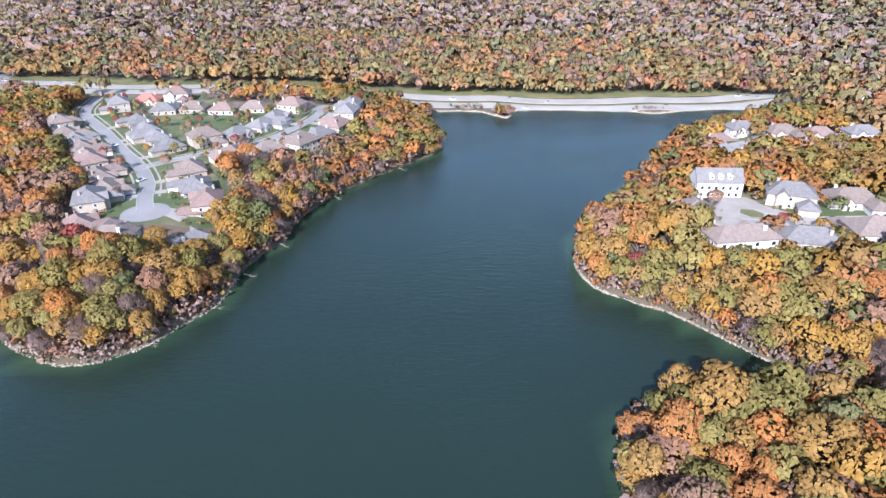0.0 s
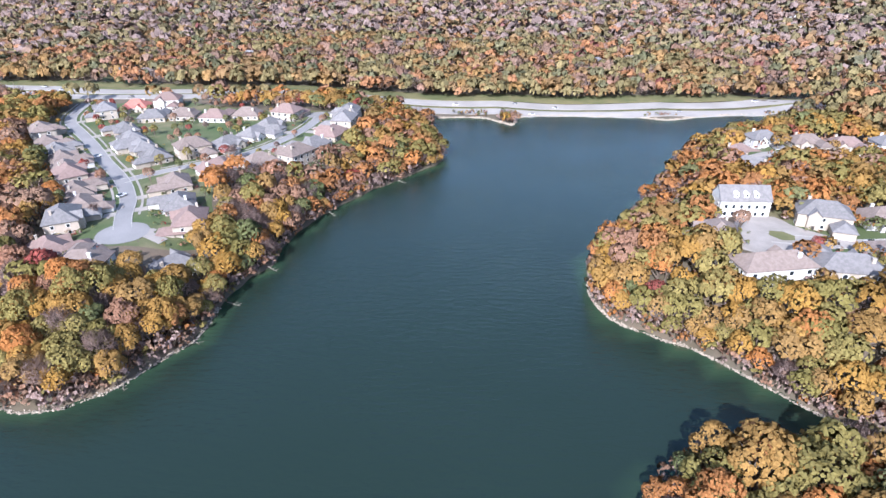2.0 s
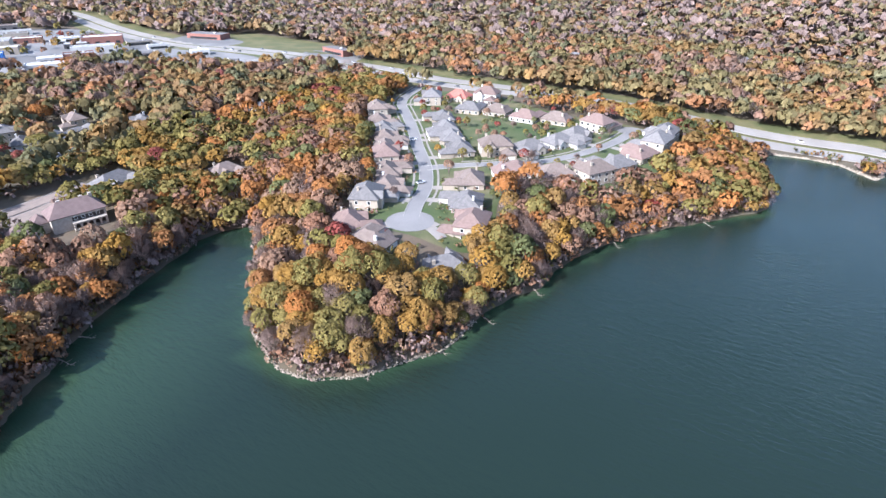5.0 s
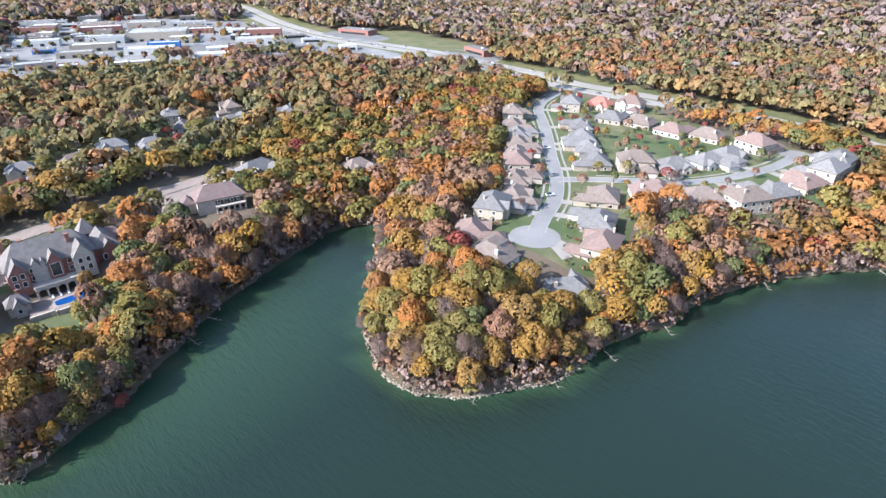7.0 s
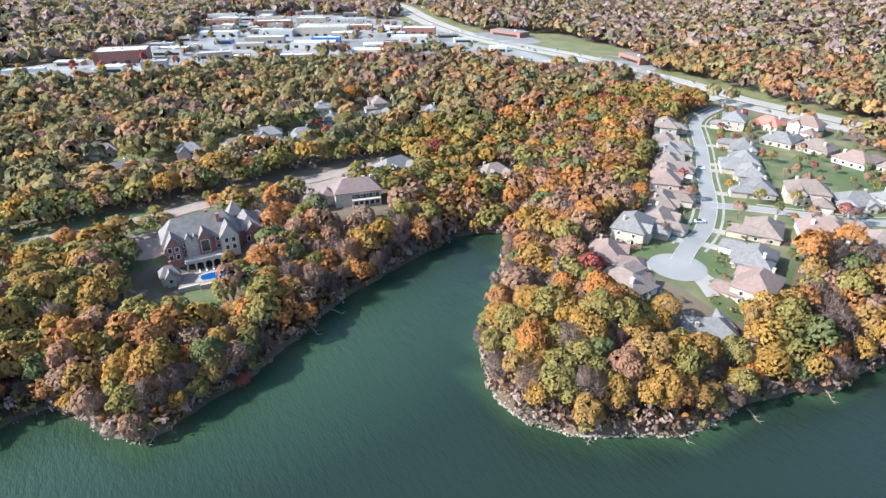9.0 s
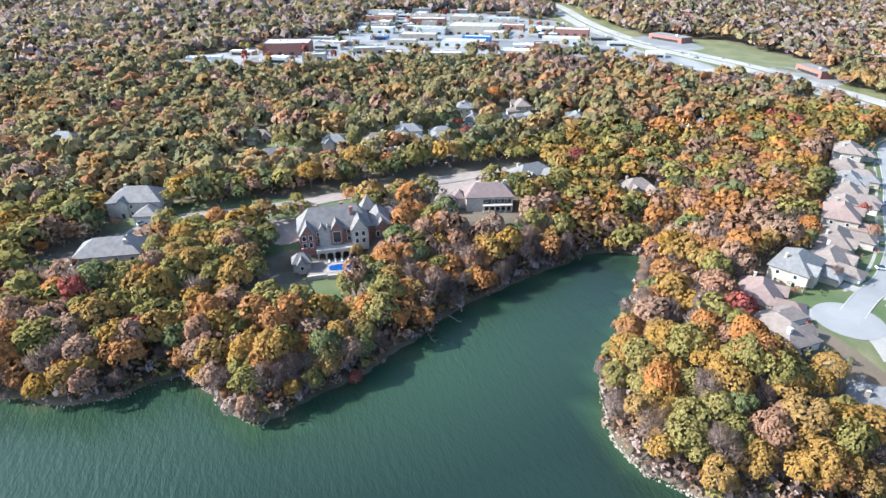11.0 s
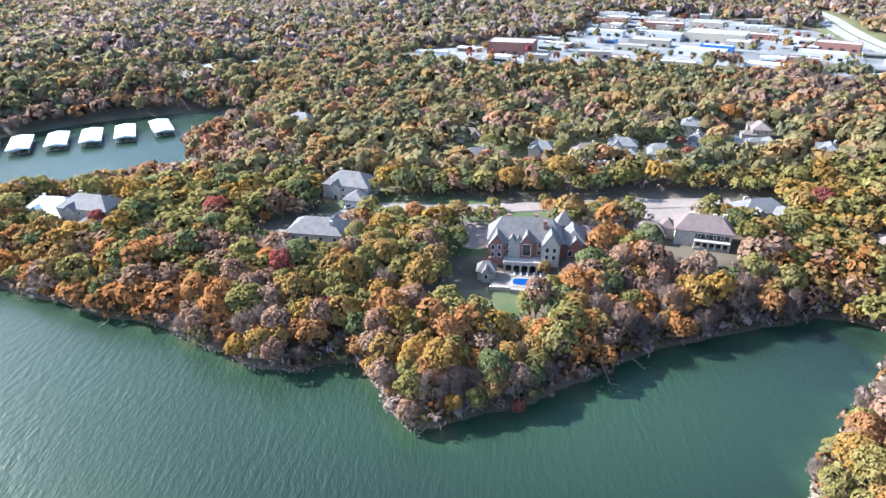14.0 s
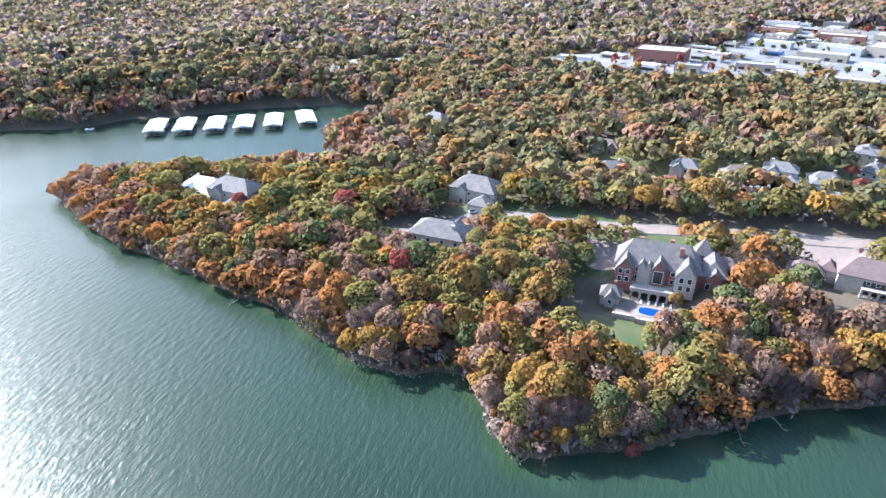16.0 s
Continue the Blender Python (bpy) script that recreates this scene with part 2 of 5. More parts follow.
def thing(name, x, y, z, rz, label, category, group=""):
    ob = tagged(new(name), label, category, group)
    ob.empty_display_size = 0.5
    ob.matrix_basis = pose(x, y, z, 0, 0, rz)
    return ob


def part(name, me, parent, x=0, y=0, z=0, rz=0, label=""):
    ob = new(name, me)
    ob.parent = parent
    ob.matrix_basis = pose(x, y, z, 0, 0, rz)
    return tagged(ob, label)


def quads_mesh(name, verts, mats, tint=None, puff=None):
    """A mesh of loose quads: verts is (n, 4, 3); tint colours them."""
    n = len(verts)
    me = bpy.data.meshes.new(name)
    me.vertices.add(n * 4)
    me.vertices.foreach_set("co", np.asarray(verts, np.float32).ravel())
    me.loops.add(n * 4)
    me.loops.foreach_set("vertex_index", np.arange(n * 4, dtype=np.int32))
    me.polygons.add(n)
    me.polygons.foreach_set("loop_start", np.arange(0, n * 4, 4, dtype=np.int32))
    for m in mats:
        me.materials.append(m)
    if tint is not None:
        at = me.color_attributes.new("tint", "FLOAT_COLOR", "POINT")
        c = np.ones((n * 4, 4), np.float32)
        c[:, :3] = np.repeat(tint, 4, axis=0)
        at.data.foreach_set("color", c.ravel())
    if puff is not None:
        at = me.attributes.new("puff", "FLOAT_VECTOR", "POINT")
        at.data.foreach_set("vector", np.repeat(np.asarray(puff, np.float32), 4, axis=0).ravel())
    me.update(calc_edges=True)
    me.validate()
    return me


# ---- the lay of the land ----
SHORE_A = [(-226, 219), (-222, 227), (-206, 220), (-191, 205), (-175, 188), (-159, 172), (-147, 163), (-139, 159), (-128, 156), (-116, 158), (-107, 165),
           (-101, 173), (-95, 183), (-89, 193), (-88, 212), (-82, 234), (-76, 246), (-75, 261), (-71, 281), (-62, 300), (-50, 321), (-35, 339), (-19, 359), (-7, 374), (-4, 390), (-12, 430), (-14, 470)]
SHORE_N = [(-8, 479), (22, 479), (36, 468), (46, 459), (50, 466), (54, 480), (78, 483), (141, 478), (166, 470), (190, 478), (211, 482), (239, 482), (252, 470)]
SHORE_B = [(236, 448), (205, 430), (174, 410), (142, 378), (112, 326), (88, 290), (72, 268), (62, 250), (57, 235), (55, 222), (57, 211), (61, 203), (73, 193), (82, 188), (90, 179), (98, 169), (104, 161), (112, 153), (126, 143), (150, 130)]
SHORE_F = [(152, 126), (126, 135), (104, 140), (85, 142), (68, 141), (56, 132), (47, 119), (43, 100), (45, 78), (56, 40), (80, -20), (130, -90), (180, -240), (120, -520), (-150, -700), (-330, -560)]
SHORE_W = [(-370, -400), (-392, -335), (-398, -315), (-412, -296), (-436, -284), (-440, -262), (-452, -245), (-485, -210), (-509, -157), (-516, -129), (-500, -95), (-486, -84), (-436, -104), (-404, -98), (-388, -86), (-378, -70), (-366, -72), (-352, -100), (-338, -140), (-330, -172), (-318, -198), (-300, -213), (-293, -214)]
SHORE_D = [(-266, -169), (-251, -139), (-243, -112), (-235, -87), (-225, -62), (-219, -38), (-206, -12), (-196, 7), (-195, 27), (-199, 40), (-188, 49), (-176, 55), (-169, 62), (-169, 70), (-175, 80), (-180, 96), (-188, 110), (-201, 130), (-209, 146), (-216, 166), (-222, 188), (-228, 206)]


def smooth_line(pts, step=4.0):
    """A Catmull-Rom curve through pts, in even steps."""
    p = np.array([pts[0], *pts, pts[-1]], float)
    out = []
    for i in range(1, len(p) - 2):
        n = max(1, int(np.hypot(*(p[i + 1] - p[i])) / step))
        for t in np.arange(n) / n:
            out.append(0.5 * (2 * p[i] + (p[i + 1] - p[i - 1]) * t + (2 * p[i - 1] - 5 * p[i] + 4 * p[i + 1] - p[i + 2]) * t ** 2 + (3 * p[i] - p[i - 1] - 3 * p[i + 1] + p[i + 2]) * t ** 3))
    return np.array(out + [p[-2]])


LAKE = smooth_line(SHORE_A + SHORE_N + SHORE_B + SHORE_F + SHORE_W + SHORE_D + SHORE_A[:1], 5.0)[:-1]
_wob = np.array([[math.sin(i * 1.7) + math.sin(i * 0.9 + 2), math.cos(i * 1.3) + math.sin(i * 2.3)] for i in range(len(LAKE))])
LAKE = LAKE + 0.5 * _wob
RIVER = smooth_line([(262, 540), (300, 556), (360, 566), (430, 560), (520, 590), (540, 570), (440, 540), (350, 543), (290, 530), (262, 540)], 12.0)[:-1]


def seg_dist(x, y, line, closed=False):
    """Distance of points to a polyline."""
    a = np.asarray(line, float)
    b = np.roll(a, -1, axis=0) if closed else a[1:]
    a = a if closed else a[:-1]
    best = np.full(x.shape, 1e18)
    for (ax, ay), (bx, by) in zip(a, b):
        dx, dy = bx - ax, by - ay
        t = np.clip(((x - ax) * dx + (y - ay) * dy) / max(dx * dx + dy * dy, 1e-9), 0, 1)
        best = np.minimum(best, (x - ax - t * dx) ** 2 + (y - ay - t * dy) ** 2)
    return np.sqrt(best)


def inside(x, y, poly):
    p = np.asarray(poly, float)
    r = np.zeros(x.shape, bool)
    for (ax, ay), (bx, by) in zip(p, np.roll(p, -1, axis=0)):
        hit = ((ay > y) != (by > y)) & (x < (bx - ax) * (y - ay) / ((by - ay) if by != ay else 1e-9) + ax)
        r ^= hit
    return r


def shore(x, y):
    """Metres from the water's edge, positive on land."""
    d = seg_dist(x, y, LAKE, True)
    d = np.where(inside(x, y, LAKE), -d, d)
    e = seg_dist(x, y, RIVER, True)
    return np.minimum(d, np.where(inside(x, y, RIVER), -e, e))


HEIGHTS_NEAR = [(-135, 245, 16), (-165, 305, 13.5), (-215, 360, 12.5), (-275, 430, 13), (-90, 400, 14.5), (-100, 335, 14.5), (-150, 420, 13), (125, 235, 17), (180, 240, 16), (190, 350, 15), (300, 440, 14), (95, 90, 8), (130, 40, 9),
                (-262, 100, 9.5), (-235, 90, 5), (-305, 60, 11), (-305, 150, 11.5), (-275, 10, 9), (-290, -95, 9.5), (-268, 168, 11), (-255, 245, 7)]
HEIGHTS_FAR = [(-370, 150, 17), (-400, 220, 18), (-360, 270, 17), (-600, 120, 29), (-700, 340, 29), (-860, 280, 30), (-500, 490, 21), (-280, 490, 13), (-420, -30, 13), (-590, -140, 20), (100, 490, 4.5), (0, 492, 5), (200, 490, 4.5), (300, 500, 5),
               (350, 600, 5), (100, 640, 13), (-100, 700, 18), (400, 800, 22), (0, 1100, 32), (600, 1000, 30), (-400, 800, 27), (-300, 565, 16)]
HEIGHTS_RIM = [(-900, 0, 32), (-700, -300, 26), (-1200, 400, 38), (-1000, 900, 38), (500, 200, 16), (400, -300, 10), (0, 2000, 40), (-2000, 0, 40), (-1500, -900, 34), (1500, 1500, 38), (0, -1500, 20)]


PADS = [(-262, 104, 24, 9.7), (-243, 101, 13, 5.45), (-240, 84, 9, 5.45), (-229, 87, 13, 4.6), (-272, 172, 20, 10.3), (-290, 170, 12, 10.6), (-318, 20, 14, 11.0)]   # levelled ground: x, y, radius, height


def height(x, y):
    """The ground's height."""
    x, y = np.asarray(x, float), np.asarray(y, float)
    num = np.zeros(x.shape)
    den = np.zeros(x.shape)
    for (ax, ay, h) in HEIGHTS_NEAR + HEIGHTS_FAR + HEIGHTS_RIM:
        w = 1.0 / ((x - ax) ** 2 + (y - ay) ** 2 + 150.0) ** 1.6
        num += w * h
        den += w
    top = num / den
    far = np.clip((np.hypot(x + 100, y - 150) - 420) / 500, 0, 1)
    top = top + far * 5.0 * (np.sin(x / 83 + 1.3 * np.sin(y / 130)) + np.sin(y / 71 + 1.1 * np.sin(x / 97)))
    d = shore(x, y)
    s = np.clip(d / 48.0, 0, 1)
    s = s * s * (3 - 2 * s)
    land = np.clip(d, 0, 3) * 0.32 + s * (top - 0.9)
    for (ax, ay, r, h) in PADS:
        w = np.clip((r + 9 - np.hypot(x - ax, y - ay)) / 9, 0, 1)
        w = w * w * (3 - 2 * w)
        land = land * (1 - w) + h * w
    return np.where(d > 0, land, np.maximum(d * 0.7, -6.0)) - 0.1


def stretch(lo, hi, step, out):
    mid = np.arange(lo, hi + step, step)
    add, s = [], step
    a = 0.0
    while a < out:
        s *= 1.13
        a += s
        add.append(a)
    add = np.array(add)
    return np.concatenate([lo - add[::-1], mid, mid[-1] + add])


gx, gy = stretch(-480, 320, 3.6, 4200), stretch(-330, 530, 3.6, 4200)
X, Y = np.meshgrid(gx, gy)
Z = height(X.ravel(), Y.ravel()).reshape(X.shape)


def ground_z(x, y):
    """Height of the built sheet of ground."""
    x, y = np.asarray(x, float), np.asarray(y, float)
    i = np.clip(np.searchsorted(gx, x) - 1, 0, len(gx) - 2)
    j = np.clip(np.searchsorted(gy, y) - 1, 0, len(gy) - 2)
    u, v = (x - gx[i]) / (gx[i + 1] - gx[i]), (y - gy[j]) / (gy[j + 1] - gy[j])
    return (Z[j, i] * (1 - u) + Z[j, i + 1] * u) * (1 - v) + (Z[j + 1, i] * (1 - u) + Z[j + 1, i + 1] * u) * v


def grid_mesh(name, X, Y, Z, m, attr=None):
    ny, nx = X.shape
    me = bpy.data.meshes.new(name)
    me.vertices.add(nx * ny)
    me.vertices.foreach_set("co", np.stack([X, Y, Z], -1).astype(np.float32).ravel())
    q = (np.arange(ny - 1)[:, None] * nx + np.arange(nx - 1)[None]).ravel()
    idx = np.stack([q, q + 1, q + nx + 1, q + nx], -1).astype(np.int32)
    me.loops.add(idx.size)
    me.loops.foreach_set("vertex_index", idx.ravel())
    me.polygons.add(len(idx))
    me.polygons.foreach_set("loop_start", np.arange(0, idx.size, 4, dtype=np.int32))
    me.polygons.foreach_set("use_smooth", np.ones(len(idx), bool))
    me.materials.append(m)
    if attr:
        at = me.attributes.new(attr[0], "FLOAT", "POINT")
        at.data.foreach_set("value", attr[1].astype(np.float32).ravel())
    me.update(calc_edges=True)
    return me


tagged(new("ground", grid_mesh("ground", X, Y, Z, M["ground"])), "rolling woodland floor covered in brown fallen leaves", "ground", kind="structure")
wx, wy = np.arange(-560, 580, 10.0), np.arange(-720, 640, 10.0)
WX, WY = np.meshgrid(wx, wy)
WD = -shore(WX.ravel(), WY.ravel()).reshape(WX.shape)
silt = np.clip(1 - WD / 4.0, 0, 1) ** 1.5 * 0.75
cove = np.clip(1 - np.hypot((WX + 190) / 60, (WY - 100) / 110), 0, 1) * 0.5
south = np.clip((60 - WY) / 300, 0, 0.25) + cove
tagged(new("water", grid_mesh("water", WX, WY, WX * 0, M["water"], ("silt", np.maximum(silt, np.minimum(south + 0 * silt, 0.45))))),
       "calm dark green lake water with small ripples", "lake", kind="structure")


# ---- roads, drives and lawns ----
def ribbon(name, pts, width, m, lift=0.16, step=4.0, bounds=None):
    """A strip of paving laid over the ground, with a thickness."""
    c = smooth_line(pts, step)
    t = np.gradient(c, axis=0)
    t /= np.linalg.norm(t, axis=1)[:, None]
    nrm = np.stack([-t[:, 1], t[:, 0]], -1)
    offs = bounds or np.linspace(-width / 2, width / 2, max(3, int(width / 4) + 1))
    rows = []
    for o in offs:
        p = c + nrm * o
        rows.append(np.c_[p, ground_z(p[:, 0], p[:, 1]) + lift])
    rows = np.array(rows)
    mid = rows[:, :, 2].max(axis=0) * 0.5 + rows[:, :, 2] * 0.5
    rows[:, :, 2] = mid
    g = Geo()
    n = len(c)
    k = len(offs)
    v = [tuple(rows[a, b]) for a in range(k) for b in range(n)]
    lo = [(x, y, z - 0.5) for (x, y, z) in v]
    f = [(a * n + b, (a + 1) * n + b, (a + 1) * n + b + 1, a * n + b + 1) for a in range(k - 1) for b in range(n - 1)]
    f = [q[::-1] for q in f]
    e = k * n
    f += [(b, b + 1, e + b + 1, e + b) for b in range(n - 1)] + [((k - 1) * n + b + 1, (k - 1) * n + b, e + (k - 1) * n + b, e + (k - 1) * n + b + 1) for b in range(n - 1)]
    g.add(v + lo, f)
    return g.mesh(name, m)


def patch(name, poly, m, lift=0.07, cell=2.5, skip=None):
    """A sheet laid over the ground inside an outline."""
    p = np.asarray(poly, float)
    x0, y0 = p.min(axis=0)
    x1, y1 = p.max(axis=0)
    bm = bmesh.new()
    ring = smooth_line(list(poly) + [poly[0]], 3.0)[:-1]
    bm.faces.new([bm.verts.new((x, y, 0)) for x, y in ring])
    for axis, lo, hi in ((0, x0, x1), (1, y0, y1)):
        for c in np.arange(lo + cell, hi, cell):
            co, no = ((c, 0, 0), (1, 0, 0)) if axis == 0 else ((0, c, 0), (0, 1, 0))
            bmesh.ops.bisect_plane(bm, geom=bm.verts[:] + bm.edges[:] + bm.faces[:], plane_co=co, plane_no=no)
    co = np.array([v.co[:] for v in bm.verts])
    zz = ground_z(co[:, 0], co[:, 1]) + lift
    for v, z in zip(bm.verts, zz):
        v.co.z = z
    bmesh.ops.triangulate(bm, faces=bm.faces[:])
    for f in bm.faces:
        if f.normal.z < 0:
            f.normal_flip()
    me = bpy.data.meshes.new(name)
    bm.to_mesh(me)
    bm.free()
    me.materials.append(m)
    me.polygons.foreach_set("use_smooth", [True] * len(me.polygons))
    return me


ROAD_A = [(-139, 249), (-145, 262), (-155, 286), (-171, 312), (-195, 342), (-223, 378), (-247, 406), (-262, 424), (-272, 445), (-280, 478)]
BRANCH_A = [(-170, 311), (-155, 325), (-134, 340), (-118, 352), (-104, 376), (-94, 405), (-91, 432)]
ROAD_D = [(-276, -6), (-281, 3), (-291, 14), (-303, 33), (-302, 55), (-302, 76), (-305, 107), (-306, 133), (-308, 166), (-309, 205)]
ROAD_B = [(128, 238), (143, 235), (160, 233), (180, 234), (240, 234), (300, 240)]
ROAD_B2 = [(168, 342), (180, 346), (192, 345), (205, 343), (218, 340), (240, 338), (300, 345)]
ROAD_W = [(-366, 60), (-362, 95), (-351, 121), (-357, 146), (-356, 177), (-353, 204), (-366, 230), (-400, 245)]
HIGHWAY = [(900, 560), (500, 515), (286, 499), (189, 492), (96, 492), (46, 497), (-22, 501), (-150, 505), (-284, 506), (-335, 512), (-390, 512), (-467, 503), (-556, 500), (-659, 500), (-760, 512), (-900, 540), (-1100, 560)]
FEEDER = [(-449, 490), (-470, 440), (-520, 380), (-560, 300), (-560, 200), (-545, 130), (-560, 60)]
ALL_ROADS = [(ROAD_A, 8), (BRANCH_A, 8), (ROAD_D, 16), (ROAD_B, 11), (ROAD_B2, 12), (ROAD_W, 16), (HIGHWAY, 33), (FEEDER, 16)]


def road(name, pts, width, m, label):
    ob = tagged(new(name, ribbon(name, pts, width, m)), label, "road", kind="structure")
    for s in (-1, 1):
        e = width / 2
        part("kerb", ribbon("kerb", pts, 0, M["kerb"], 0.30, 4.0, sorted([s * e, s * (e + 0.35)])), ob)
    return ob


road("road_1", ROAD_A, 6.8, M["street"], "smooth grey residential street with pale concrete kerbs")
road("road_2", BRANCH_A, 6.2, M["street"], "smooth grey residential side street with pale kerbs")
road("road_3", ROAD_D, 8.5, M["paver"], "brick-paved private lane between the mansions")
road("road_4", ROAD_B, 8.0, M["concrete"], "pale concrete lane leading to a turning court")
road("road_5", ROAD_B2, 8.0, M["concrete"], "pale concrete lane between the houses")
road("road_6", ROAD_W, 7.0, M["street"], "grey suburban street under old trees")
road("road_7", FEEDER, 9.0, M["highway"], "pale road into the shopping district")
hw = tagged(new("road_8", ribbon("highway", HIGHWAY, 11, M["highway"], 0.25, 10, [1.5, 6, 15])), "pale concrete divided highway along the lake dam", "road", kind="structure")
part("carriageway", ribbon("carriageway", HIGHWAY, 11, M["highway"], 0.25, 10, [-15, -6, -1.5]), hw)
tagged(new("verge", ribbon("verge", HIGHWAY, 60, M["dry"], 0.1, 10, [-34, -27, -21, -15.2])), "dry grass verge along the highway", "verge", kind="structure")
tagged(new("verge", ribbon("verge", HIGHWAY[8:], 60, M["dry"], 0.1, 10, [15.2, 21, 27])), "dry grass verge along the highway", "verge", kind="structure")
part("median", ribbon("median", HIGHWAY, 3, M["dry"], 0.21, 10, [-1.5, 0, 1.5]), hw, label="strip of dry grass")


for line, side in ((ROAD_A, 1), (ROAD_A, -1), (BRANCH_A, 1)):
    tagged(new("sidewalk", ribbon("sidewalk", line[1:], 0, M["concrete"], 0.17, 4.0, sorted([side * 5.8, side * 6.9]))), "pale concrete sidewalk along the residential street", "sidewalk", kind="structure")


def disc(cx, cy, r, n=28):
    return [(cx + r * math.cos(2 * math.pi * i / n), cy + r * math.sin(2 * math.pi * i / n)) for i in range(n)]


LAWN_A = [(-284, 452), (-268, 400), (-240, 362), (-214, 328), (-190, 292), (-176, 262), (-170, 246), (-150, 234), (-118, 236), (-104, 248), (-106, 264), (-116, 292), (-112, 312), (-88, 322), (-66, 350), (-54, 396), (-56, 436), (-100, 452), (-150, 458), (-215, 482), (-262, 474)]
LAWN_B = [(136, 222), (150, 220), (185, 214), (220, 216), (222, 262), (190, 268), (150, 268), (136, 256), (138, 240)]
LAWN_B2 = [(150, 318), (176, 326), (230, 330), (262, 338), (262, 366), (170, 364), (148, 336)]
LAWN_D = [(-292, 60), (-270, 66), (-258, 72), (-262, 128), (-284, 140), (-298, 140), (-299, 90), (-298, 62)]
LAWN_D2 = [(-239, 74), (-232, 71), (-222, 77), (-218, 88), (-222, 98), (-232, 102), (-238, 96)]
LAWN_D3 = [(-312, 6), (-300, 12), (-300, 60), (-309, 90), (-320, 60), (-326, 30)]
LAWN_W = [(-400, 70), (-370, 66), (-345, 100), (-340, 200), (-350, 225), (-380, 260), (-410, 255), (-420, 200), (-410, 120)]
LAWN_N = [(-305, 545), (-280, 540), (-262, 560), (-285, 580), (-312, 572)]
LAWN_H = [(-620, 540), (-540, 510), (-420, 508), (-400, 540), (-470, 590), (-600, 600)]
LOTS = [(-572, 58), (-556, 120), (-556, 192), (-588, 222), (-590, 290), (-560, 375), (-484, 428), (-440, 446), (-470, 478), (-640, 480), (-760, 490), (-880, 400), (-905, 300), (-860, 240), (-760, 210), (-700, 150), (-680, 80), (-640, 30)]
COURT = [(113, 228), (124, 221), (138, 227), (152, 229), (160, 235), (151, 242), (143, 250), (140, 258), (126, 258), (117, 246)]
for nm, poly, k, lab in (("lawn_1", LAWN_A, "lawn", "mown green lawns between the suburban houses"), ("lawn_2", LAWN_B, "lawn", "clipped green front lawn beside the court"), ("lawn_3", LAWN_B2, "lawn", "green lawn round the lane"),
                         ("lawn_4", LAWN_D, "lawn", "shaded green lawn behind the mansion"), ("lawn_5", LAWN_D2, "lawn", "striped round lawn below the pool wall"), ("lawn_6", LAWN_D3, "lawn", "green verge along the brick lane"),
                         ("lawn_7", LAWN_W, "dry", "dry yellowing lawns of the old suburb"), ("lawn_8", LAWN_N, "lawn", "green field by a lone white house"), ("lawn_9", LAWN_H, "dry", "dry grass slope beside the highway")):
    tagged(new(nm, patch(nm, poly, M[k], 0.09, 6.0 if k == "dry" else 3.6)), lab, "lawn", kind="structure")
tagged(new("pavement_1", patch("cul", disc(-137, 245, 10.5), M["street"], 0.2, 3.6)), "round grey turning circle at the street's end", "pavement", kind="structure")
tagged(new("pavement_9", patch("bulb", disc(-92, 438, 9.5), M["street"], 0.2, 3.6)), "grey turning circle between the houses", "pavement", kind="structure")
tagged(new("pavement_2", patch("court", COURT, M["concrete"], 0.2, 3.6)), "pale gravel and concrete turning court", "pavement", kind="structure")
tagged(new("pavement_3", patch("court2", [(-288, 74), (-266, 76), (-264, 86), (-276, 92), (-288, 88)], M["paver"], 0.2, 3.6)), "brick-paved mansion forecourt", "pavement", kind="structure")
tagged(new("pavement_4", patch("lots", LOTS, M["asphalt"], 0.12, 12.0)),
       "bleached asphalt parking lots of the shopping district", "pavement", kind="structure")
tagged(new("pavement_5", patch("lots2", [(-385, 512), (-440, 512), (-450, 545), (-400, 560)], M["asphalt"], 0.2, 12.0)), "parking lot by the highway", "pavement", kind="structure")
tagged(new("pavement_6", patch("lots3", [(-640, 505), (-560, 505), (-560, 545), (-640, 550)], M["asphalt"], 0.3, 12.0)), "pale parking lot on a grassy slope", "pavement", kind="structure")
tagged(new("pavement_7", patch("lots4", [(-560, -190), (-600, -200), (-640, -110), (-590, -80), (-570, -130)], M["concrete"], 0.2, 9.0)), "pale gravel yard between the woods", "pavement", kind="structure")

tagged(new("lawn_10", patch("island", [(129, 240), (132, 235), (137, 235), (139, 239), (136, 243), (131, 244)], M["dry"], 0.32, 2.0)), "planted island in the middle of the court", "lawn", kind="structure")
CLEAR = []   # (x, y, radius) kept free of trees
SIGHT = []   # (x, y, radius, reach) places the camera has to see over lowered trees


